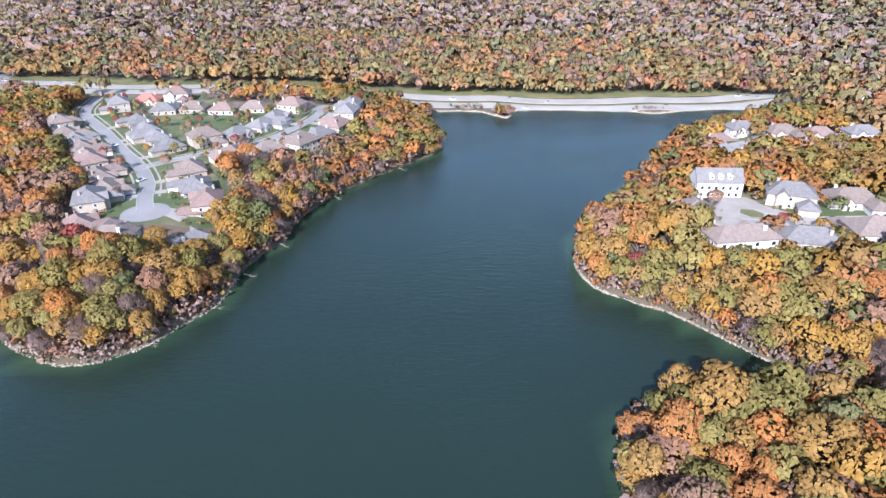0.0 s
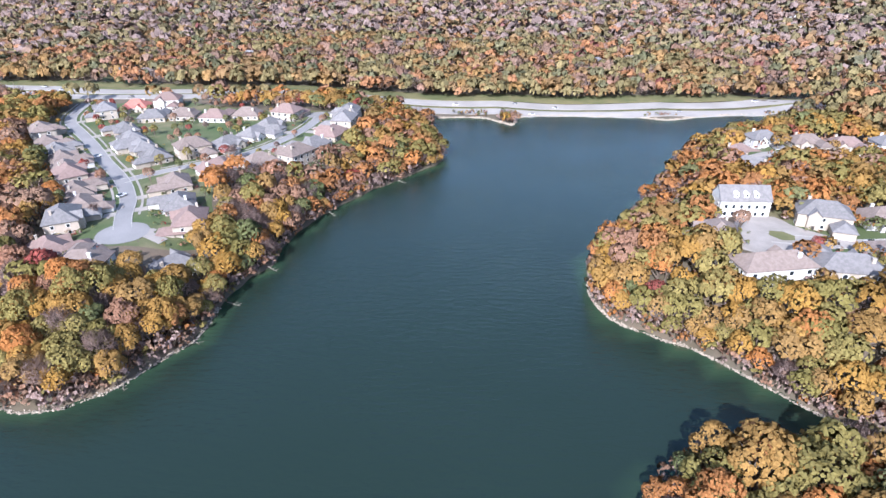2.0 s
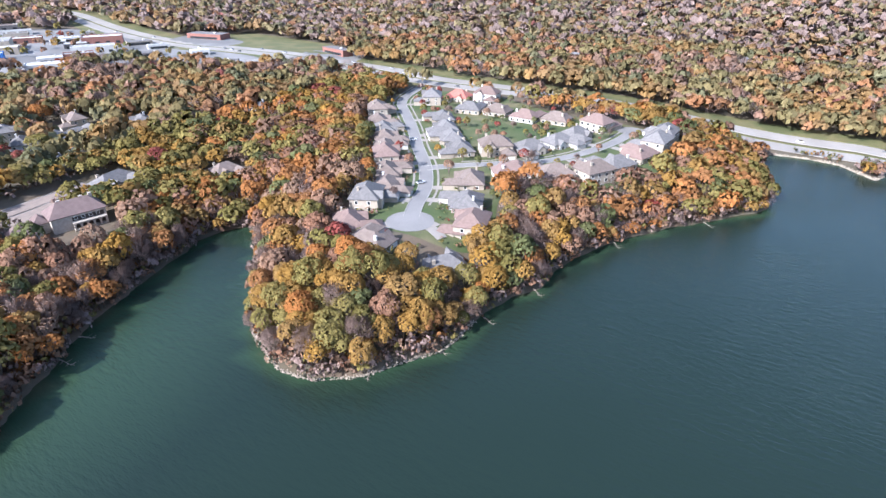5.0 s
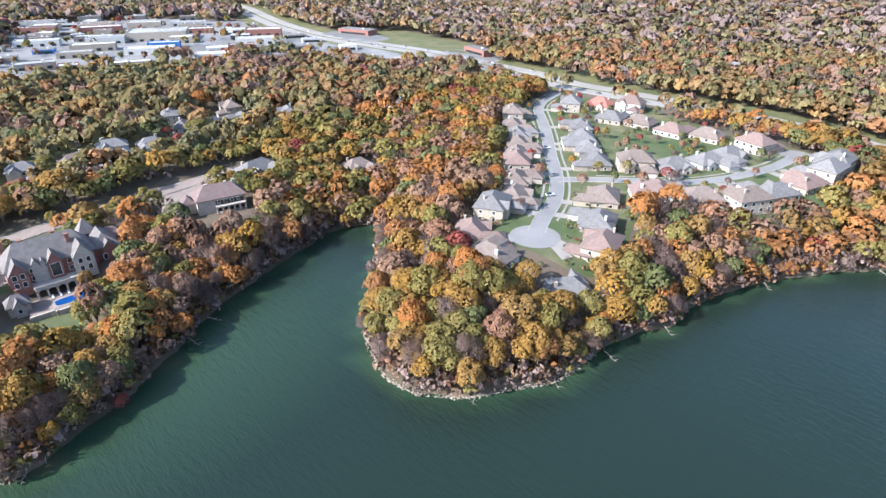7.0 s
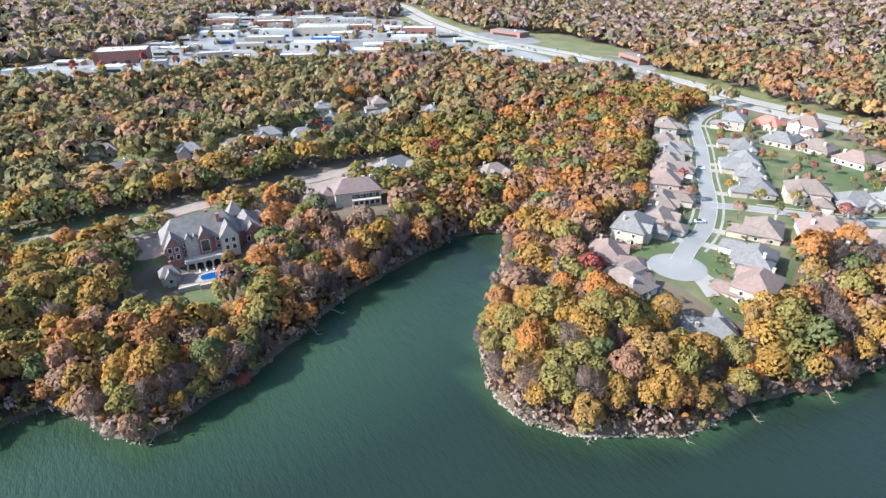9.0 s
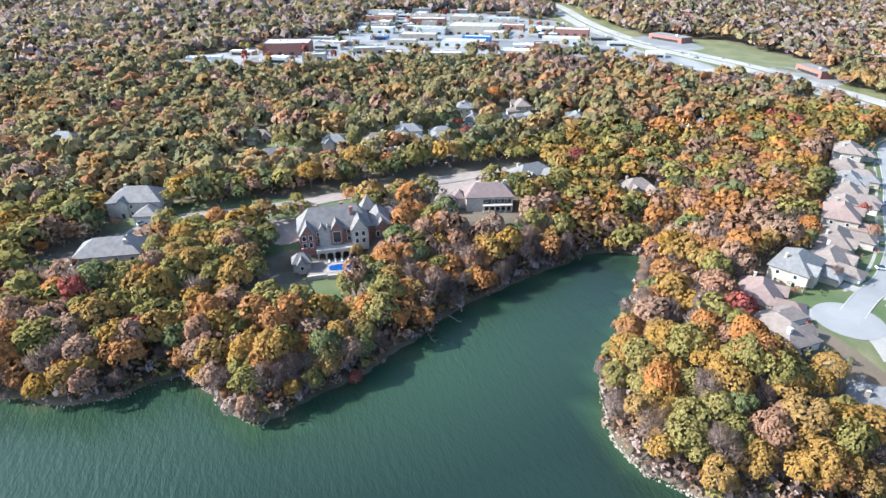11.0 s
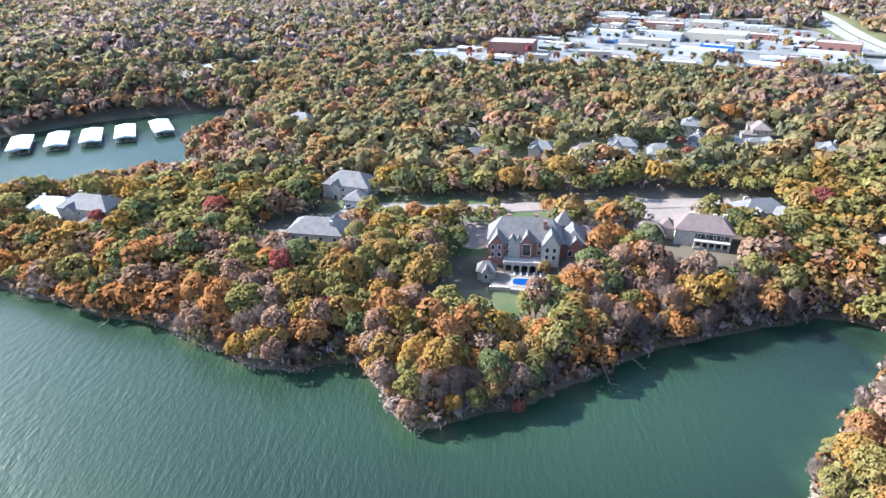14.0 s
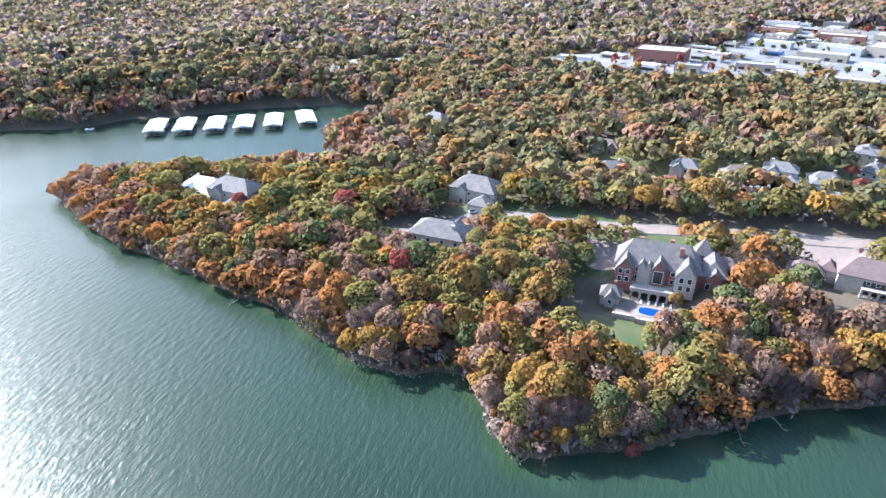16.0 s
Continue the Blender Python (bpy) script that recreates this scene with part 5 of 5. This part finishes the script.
PROTO = {}
for s, (ca, cb) in SPECIES.items():
    lm = leaf_mat(s + "_leaves", ca, cb)
    for v in range(6):
        r = np.random.default_rng(50 + v)
        bare = s == "bare_tree"
        n, size = ((1000, 0.064) if v < 3 else (440, 0.096))
        q, pf = leaf_quads(n + 200 * bare, size * (2.0 if bare else 1.0), 100 + 10 * v + len(PROTO), "bare" if bare else "round")
        PROTO[s, v] = (trunk_geo(r).mesh("trunk", M["bark"], smooth=True), quads_mesh("crown", q + np.array([0, 0, 0.45]), [lm], puff=pf))

TREE_LABEL = dict(golden_oak="golden yellow autumn oak with dense rounded crown", orange_maple="bright orange autumn tree in the wood", russet_oak="russet brown oak holding dry leaves", olive_oak="olive green oak turning yellow",
                  green_oak="dark green leafy tree", bare_tree="leafless grey-brown tree with fine twigs", red_maple="vivid red autumn maple")


def tree(s, x, y, z, rad, tall=1.0, group="", fine=True):
    v = int(rng.integers(0, 3)) + (0 if fine else 3)
    ob = tagged(new(s), TREE_LABEL[s], "tree", group or "trees of the shore wood")
    ob.empty_display_size = 0.2
    ob.matrix_basis = Matrix.Translation((x, y, z)) @ Matrix.Rotation(rng.uniform(0, 6.28), 4, "Z") @ Matrix.Diagonal((rad, rad * rng.uniform(0.9, 1.1), rad * tall, 1))
    for nm, me in zip(("trunk", "crown"), PROTO[s, v]):
        o = new(nm, me)
        o.parent = ob


# single trees that stand out: kind, place, crown radius, stretch
SINGLES = [("golden_oak", -102, 238, 3.4, 2.0), ("orange_maple", 104, 128, 4.4, 1.1), ("red_maple", 98, 124, 3.4, 1.1), ("orange_maple", -196, 113, 3.6, 1.5), ("red_maple", -177, 93, 2.6, 1.2), ("golden_oak", -174, 74, 3.2, 1.4), ("olive_oak", -296, 91, 3.2, 1.4), ("olive_oak", -300, 114, 3.2, 1.4),
                             ("golden_oak", -246, 108, 3.2, 1.3), ("red_maple", 140, 226, 3.0, 1.1), ("red_maple", 150, 249, 2.0, 0.9), ("russet_oak", 118, 243, 4.2, 1.2), ("orange_maple", 92, 226, 3.6, 1.2), ("red_maple", 72, 212, 2.6, 1.3), ("olive_oak", 40, 470, 3.0, 1.0),
                             ("red_maple", -395, 110, 4.2, 1.0), ("red_maple", -420, 95, 4.0, 1.0), ("green_oak", -352, 100, 6.0, 1.1), ("green_oak", -400, 140, 6.2, 1.2), ("orange_maple", -390, 165, 5.5, 1.2), ("green_oak", -378, 190, 5.0, 1.2),
           ('golden_oak', -419, 120, 5.7, 0.92), ('golden_oak', -385, 112, 5.3, 0.92), ('red_maple', -452, 78, 5.2, 0.92), ('red_maple', -418, 95, 4.8, 0.92), ('olive_oak', -371, 92, 7.1, 0.92), ('green_oak', -416, 186, 6.1, 0.92),
           ('green_oak', -406, 132, 7.8, 0.92), ('russet_oak', -413, 165, 6.6, 0.92), ('olive_oak', -359, 130, 5.7, 0.92), ('orange_maple', -416, 243, 7.6, 0.92), ('red_maple', -375, 200, 4.1, 0.92), ('red_maple', -358, 199, 4.3, 0.92),
           ('olive_oak', -356, 210, 7.6, 0.92), ('golden_oak', -320, 100, 7.6, 0.92), ('golden_oak', -325, 126, 9.4, 0.92), ('olive_oak', -302, 90, 3.4, 0.92), ('russet_oak', -304, 116, 3.2, 0.92), ('orange_maple', -283, 55, 6.0, 0.92),
           ('red_maple', -299, 240, 7.3, 0.92), ('green_oak', -262, 75, 4.8, 0.92), ('olive_oak', -255, 44, 7.5, 0.92), ('golden_oak', -231, 160, 7.5, 0.92), ('orange_maple', -209, 99, 4.7, 0.92), ('golden_oak', -234, 114, 4.6, 0.95),
           ('green_oak', -285, 127, 3.6, 0.92), ('golden_oak', -242, -62, 5.7, 0.92), ('golden_oak', -222, -16, 5.6, 0.92), ('golden_oak', -214, 40, 6.1, 0.92), ('olive_oak', -216, 1, 8.6, 0.92), ('orange_maple', -191, 80, 5.5, 0.92),
           ('orange_maple', -286, 54, 4.6, 0.92), ('red_maple', -308, -82, 4.1, 0.92), ('red_maple', -282, -89, 4.5, 0.92), ('olive_oak', -264, 32, 6.5, 0.92), ('golden_oak', -249, 40, 8.0, 0.92), ('orange_maple', -287, -14, 3.5, 0.92),
           ('golden_oak', -117, 209, 5.9, 0.92), ('orange_maple', -189, 284, 5.6, 0.92), ('golden_oak', -137, 180, 5.7, 0.92), ('olive_oak', -108, 210, 5.9, 0.92), ('red_maple', -127, 345, 4.2, 0.92), ('orange_maple', -91, 223, 5.0, 0.92),
           ('golden_oak', 74, 125, 10.9, 0.92), ('olive_oak', 84, 119, 10.0, 0.92), ('golden_oak', 91, 105, 9.6, 0.92), ('russet_oak', 56, 109, 7.5, 0.92), ('olive_oak', 63, 125, 8.1, 0.92), ('orange_maple', 56, 122, 5.3, 0.92),
           ('olive_oak', 92, 186, 5.0, 0.92), ('golden_oak', 128, 172, 8.2, 0.92), ('orange_maple', 146, 172, 7.2, 0.92), ('olive_oak', 110, 193, 8.4, 0.92), ('red_maple', 76, 210, 4.9, 0.92)]
CLEAR.extend((x, y, rad * 0.75) for _, x, y, rad, _ in SINGLES)
ROAD_PTS = [(smooth_line(l, 6.0), w) for l, w in ALL_ROADS]
POLYS = [LAWN_D2, LAWN_N, LAWN_H, LOTS,
         [(-560, -190), (-600, -200), (-640, -110), (-590, -80), (-570, -130)], COURT, disc(-92, 438, 11), disc(-137, 245, 11), LAWN_A, [(-290, 484), (-340, 484), (-400, 478), (-440, 430), (-520, 430), (-800, 470), (-800, 530), (-560, 530), (-420, 540), (-290, 520)]]


def scatter(x0, x1, y0, y1, s):
    nx, ny = int((x1 - x0) / s), int((y1 - y0) / s)
    i, j = np.meshgrid(np.arange(nx), np.arange(ny))
    x = x0 + (i + 0.5 * (j % 2) + rng.uniform(-0.33, 0.33, i.shape)) * s
    y = y0 + (j + rng.uniform(-0.33, 0.33, i.shape)) * s
    return x.ravel(), y.ravel()


def free(x, y, margin=3.0, polys=POLYS):
    ok = shore(x, y) > 0.4
    for l, w in ROAD_PTS:
        ok &= seg_dist(x, y, l) > w / 2 + margin
    for cx, cy, r in CLEAR:
        ok &= (x - cx) ** 2 + (y - cy) ** 2 > r * r
    for p in polys:
        ok &= ~inside(x, y, p)
    return ok


NAMES = list(SPECIES)
for line, r in ((ROAD_D, 4), (ROAD_A, 5), (BRANCH_A, 4), (ROAD_B[:4], 6), (ROAD_B2[:5], 4)):
    SIGHT.extend((x, y, r, 34) for x, y in smooth_line(line, 9.0))
SIGHT.extend([(-228, 88, 8, 30), (-243, 101, 8, 40), (-92, 438, 8, 30), (-137, 245, 9, 30)])
VIEW = np.array([-25.0, 50.0])   # about the middle of the camera's path; trees are lowered to its view


def view_cap(x, y):
    """How tall a tree may grow so that the camera still sees the house or lane behind it."""
    dx, dy = x - VIEW[0], y - VIEW[1]
    L = np.hypot(dx, dy) + 1e-6
    dx, dy = dx / L, dy / L
    cap = np.full(x.shape, 99.0)
    zt = ground_z(x, y)
    for (px, py, r, reach) in SIGHT:
        qx, qy = px - x, py - y
        along = qx * dx + qy * dy
        across = np.abs(qx * dy - qy * dx)
        hit = (along > -2) & (along < reach) & (across < r + 2.5)
        cap = np.where(hit, np.minimum(cap, np.maximum(along - r, 0) * 112 / L + 4.5 + np.maximum(float(ground_z(px, py)) - zt, 0)), cap)
    return cap


def in_sector(x, y):
    """The sector north and west that the camera turns through, and the banks all round."""
    a = np.degrees(np.arctan2(-(x - VIEW[0]), y - VIEW[1]))
    return ((a > np.where(np.hypot(x, y) < 420, -66, -45)) & (a < 146)) | (np.hypot(x - VIEW[0], y - VIEW[1]) < 190)



def suburb_thin(x, y):
    """Keeps about half of the trees where the old suburb stands."""
    return ~inside(x, y, LAWN_W) | (rng.uniform(0, 1, len(x)) < 0.92)


def species_at(x, y):
    """Kind of tree by place: broad drifts of like trees, bare ones near the water and far off."""
    n = len(x)
    drift = np.sin(x / 31 + 1.7 * np.sin(y / 43)) + np.sin(y / 27 + 1.3 * np.sin(x / 37))
    d = shore(x, y)
    # far turns the mix duller and greyer, partly in place of haze
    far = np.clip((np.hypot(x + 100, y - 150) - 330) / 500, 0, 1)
    edge = np.clip(1 - d / 14, 0, 1)
    point_f = ((x > 30) & (y < 150)) * 1.0
    point_b = ((x > 20) & (y >= 150) & (y < 460)) * 1.0
    point_a = ((x > -240) & (x < -40) & (y > 150) & (y < 340)) * 1.0
    west = ((x < -170) & (y < 300) & ~((x > -240) & (y > 150))) * np.clip((d - 22) / 30, 0, 1)
    bank_d = ((x < -150) & (y < 220)) * np.clip(1 - d / 45, 0, 1)
    gold = (1.35 + 0.6 * drift) * (1 - 0.35 * far) + 0.9 * point_f + 0.7 * point_b
    orange = (0.9 - 0.35 * drift) * (1 - 0.4 * far) + 0.3 * point_b - 0.5 * west + 0.5 * bank_d
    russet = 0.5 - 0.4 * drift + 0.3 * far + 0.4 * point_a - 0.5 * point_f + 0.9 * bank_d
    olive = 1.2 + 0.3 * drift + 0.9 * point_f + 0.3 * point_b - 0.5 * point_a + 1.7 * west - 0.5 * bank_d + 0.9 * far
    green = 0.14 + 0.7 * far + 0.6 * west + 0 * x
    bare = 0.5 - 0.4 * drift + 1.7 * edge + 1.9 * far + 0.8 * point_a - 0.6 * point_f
    w = np.stack([gold, orange, russet, olive, green, bare, 0.035 + 0 * x], 0)
    w = np.maximum(w, 0.04)
    w = np.cumsum(w / w.sum(axis=0), axis=0)
    return (rng.uniform(0, 1, n)[None] > w).sum(axis=0)


# near woods: every tree by itself
nxs, nys = scatter(-330, 260, -230, 480, 6.3)
ok = free(nxs, nys)
ok &= in_sector(nxs, nys)
nxs, nys = nxs[ok], nys[ok]
lift = np.clip(view_cap(nxs, nys) / 13.0, 0, 1)
ok = lift > 0.34
nxs, nys, lift = nxs[ok], nys[ok], lift[ok]
near = np.hypot(nxs + 60, nys - 100)
kinds = species_at(nxs, nys)
order = np.argsort(near)
taken = np.zeros(len(nxs), bool)
count = [0] * len(NAMES)
for i in order:
    if near[i] < 235 and count[kinds[i]] < 280 and sum(count) < 800:
        taken[i] = True
        count[kinds[i]] += 1
zz = ground_z(nxs, nys)
sizes = rng.uniform(4.7, 7.4, len(nxs)) * np.where(kinds == 5, 0.95, 1.0) * np.clip(0.72 + shore(nxs, nys) / 30, 0.74, 1.0) * lift ** 0.75
for i in np.nonzero(taken)[0]:
    tree(NAMES[kinds[i]], nxs[i], nys[i], zz[i], sizes[i], rng.uniform(0.98, 1.28) * lift[i] ** 0.25, fine=near[i] < 135)

SPEC_RGB = np.array([[SPECIES[n][0], SPECIES[n][1]] for n in NAMES])


def wood(name, x, y, kinds, sizes, quads, qsize, label, tall=1.3, bare=0.0):
    """A wood of many trees in one mesh of leaf clumps."""
    protos = {}
    for k in range(len(NAMES)):
        for v in range(4):
            protos[k, v] = leaf_quads(quads, qsize * (1.15 if NAMES[k] == "bare_tree" else 1.0), 300 + v * 17 + k, "bare" if NAMES[k] == "bare_tree" and quads > 30 else "round")
    z = ground_z(x, y)
    V = np.empty((len(x), quads, 4, 3), np.float32)
    N = np.empty((len(x), quads, 3), np.float32)
    ca = rng.uniform(0, 2 * math.pi, len(x))
    th = sizes * tall * rng.uniform(0.85, 1.15, len(x))
    var = rng.integers(0, 4, len(x))
    for k in range(len(NAMES)):
        for v in range(4):
            s = np.nonzero((kinds == k) & (var == v))[0]
            if not len(s):
                continue
            q, pf = protos[k, v]
            q = q + np.array([0, 0, 0.35])
            c, sn = np.cos(ca[s])[:, None, None], np.sin(ca[s])[:, None, None]
            N[s, :, 0] = pf[None, :, 0] * c[:, :, 0] - pf[None, :, 1] * sn[:, :, 0]
            N[s, :, 1] = pf[None, :, 0] * sn[:, :, 0] + pf[None, :, 1] * c[:, :, 0]
            N[s, :, 2] = pf[None, :, 2]
            V[s, :, :, 0] = (q[None, :, :, 0] * c - q[None, :, :, 1] * sn) * sizes[s][:, None, None] + x[s][:, None, None]
            V[s, :, :, 1] = (q[None, :, :, 0] * sn + q[None, :, :, 1] * c) * sizes[s][:, None, None] + y[s][:, None, None]
            V[s, :, :, 2] = q[None, :, :, 2] * th[s][:, None, None] + z[s][:, None, None]
    mixf = rng.uniform(0, 1, len(x))[:, None]
    tint = SPEC_RGB[kinds, 0] * (1 - mixf) + SPEC_RGB[kinds, 1] * mixf
    tint = tint * (1 - bare) + np.array([0.34, 0.275, 0.255]) * bare   # bare greys the tint of farther woods, distance haze put into colour
    tint = np.repeat(tint * rng.uniform(0.8, 1.15, (len(x), 1)), quads, axis=0)
    tagged(new(name, quads_mesh(name, V.reshape(-1, 4, 3), [M["leaf"]], tint, N.reshape(-1, 3))), label, "wood", kind="stuff")


rest = ~taken
wood("autumn_wood", nxs[rest], nys[rest], kinds[rest], sizes[rest], 124, 0.172, "autumn wood of gold, orange and leafless grey trees", 0.92)
fx, fy = scatter(-640, 620, -480, 760, 7.6)
ok = free(fx, fy) & in_sector(fx, fy) & suburb_thin(fx, fy) & ~((fx > -330) & (fx < 260) & (fy > -230) & (fy < 480)) & (np.hypot(fx + 40, fy - 100) < 640)
fx, fy = fx[ok], fy[ok]
lift = np.clip(view_cap(fx, fy) / 11.0, 0, 1)
fx, fy, lift = fx[lift > 0.36], fy[lift > 0.36], lift[lift > 0.36]
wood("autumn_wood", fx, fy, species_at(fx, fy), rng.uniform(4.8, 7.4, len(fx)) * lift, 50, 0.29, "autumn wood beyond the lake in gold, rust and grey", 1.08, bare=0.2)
fx, fy = scatter(-1450, 1300, -900, 1450, 9.9)
ok = free(fx, fy) & (np.hypot(fx + 40, fy - 100) >= 640) & (np.hypot(fx + 40, fy - 100) < 1330) & in_sector(fx, fy)
fx, fy = fx[ok], fy[ok]
ok = view_cap(fx, fy) > 6.5
fx, fy = fx[ok], fy[ok]
wood("distant_wood", fx, fy, species_at(fx, fy), rng.uniform(5.2, 7.8, len(fx)), 16, 0.52, "distant autumn woods over low hills, greyed as if by haze", 1.0, bare=0.3)
fx, fy = scatter(-2600, 2600, -900, 2800, 38)
ok = (np.hypot(fx + 40, fy - 100) >= 1325) & (np.hypot(fx, fy) < 2500) & in_sector(fx, fy)
fx, fy = fx[ok], fy[ok]
wood("horizon_wood", fx, fy, species_at(fx, fy), rng.uniform(14, 19, len(fx)), 14, 0.5, "woods towards the horizon, greyed as if by haze", 0.6, 0.35)
# undergrowth that fills the woods, and brush that overhangs the banks
ux, uy = scatter(-330, 260, -230, 480, 6.0)
ok = free(ux, uy, 1.5) & (shore(ux, uy) > 4)
ux, uy = ux[ok], uy[ok]
wood("undergrowth", ux, uy, rng.choice([5, 2, 3, 1], len(ux), p=[0.45, 0.33, 0.15, 0.07]), rng.uniform(1.5, 2.8, len(ux)), 10, 0.36, "tangled grey-brown undergrowth beneath the trees", 1.2)
ux, uy = scatter(-330, 260, -230, 480, 2.5)
ok = (shore(ux, uy) > -0.5) & (shore(ux, uy) < 8) & ~((uy > 470) & (ux > -12))
ux, uy = ux[ok], uy[ok]
wood("bank_brush", ux, uy, rng.choice([5, 2, 3, 1], len(ux), p=[0.45, 0.33, 0.14, 0.08]), rng.uniform(1.5, 2.9, len(ux)), 20, 0.28, "brown and grey brush overhanging the lake bank", 1.2)
# planted trees of the parking lots
ux, uy = scatter(-880, -510, 50, 480, 17)
ok = inside(ux, uy, POLYS[3]) & (rng.uniform(0, 1, len(ux)) < 0.45)
for cx, cy, r in CLEAR:
    ok &= (ux - cx) ** 2 + (uy - cy) ** 2 > (r - 5) ** 2
ux, uy = ux[ok], uy[ok]
wood("parking_trees", ux, uy, rng.choice([2, 3, 4, 6, 0], len(ux)), rng.uniform(2.2, 4.2, len(ux)), 26, 0.36, "small planted trees between the parking lots", 1.3)
# scrub along the dam
ux, uy = scatter(-12, 262, 478, 490, 3.0)
ok = (shore(ux, uy) > 1.0) & (seg_dist(ux, uy, ROAD_PTS[6][0]) > 13.5) & ((np.sin(ux / 17) + np.sin(ux / 7.3) > 0.3) | (np.hypot(ux - 44, uy - 472) < 12) | (np.hypot(ux - 166, uy - 474) < 16))
ux, uy = ux[ok], uy[ok]
wood("scrub", ux, uy, rng.choice([3, 2, 0, 4], len(ux)), rng.uniform(0.9, 2.0, len(ux)), 14, 0.4, "olive and yellow scrub along the dam", 1.2)
# single trees that stand out
for (s, x, y, rad, tall) in SINGLES:
    tree(s, x, y, float(ground_z(x, y)), rad, tall, "single trees", True)
# garden trees among the houses
ax, ay = scatter(-290, -50, 220, 480, 8.5)
ok = free(ax, ay, 1.5, POLYS[:-2]) & inside(ax, ay, LAWN_A) & (rng.uniform(0, 1, len(ax)) < 0.5)
ax, ay = ax[ok], ay[ok]
az = ground_z(ax, ay)
for i in range(len(ax)):
    tree(NAMES[int(rng.choice([6, 2, 4, 3, 0, 5], p=[0.17, 0.24, 0.25, 0.14, 0.06, 0.14]))], ax[i], ay[i], az[i], rng.uniform(1.7, 3.3), rng.uniform(1.1, 1.5), "garden trees", False)
# clipped shrubs and flower beds round the houses
sx, sy = [], []
for (x, y) in [(h[0], h[1]) for h in HOUSES_A + HOUSES_A2 + HOUSES_A3 + HOUSES_A4 + HOUSES_B + HOUSES_B2]:
    a = rng.uniform(0, 2 * math.pi, 16)
    d = rng.uniform(9.0, 14.0, 16)
    sx.extend(x + d * np.cos(a))
    sy.extend(y + d * np.sin(a))
sx, sy = np.array(sx), np.array(sy)
ok = shore(sx, sy) > 6
for l, w in ROAD_PTS:
    ok &= seg_dist(sx, sy, l) > w / 2 + 1.2
for h in HOUSES_A + HOUSES_A2 + HOUSES_A3 + HOUSES_A4 + HOUSES_B + HOUSES_B2:
    ok &= np.hypot(sx - h[0], sy - h[1]) > 8.6
sx, sy = sx[ok], sy[ok]
wood("garden_shrubs", sx, sy, rng.choice([4, 3, 2, 6, 5], len(sx), p=[0.42, 0.2, 0.16, 0.12, 0.1]), rng.uniform(0.6, 1.5, len(sx)), 22, 0.3, "small clipped shrubs in green and red round the houses", 0.9)
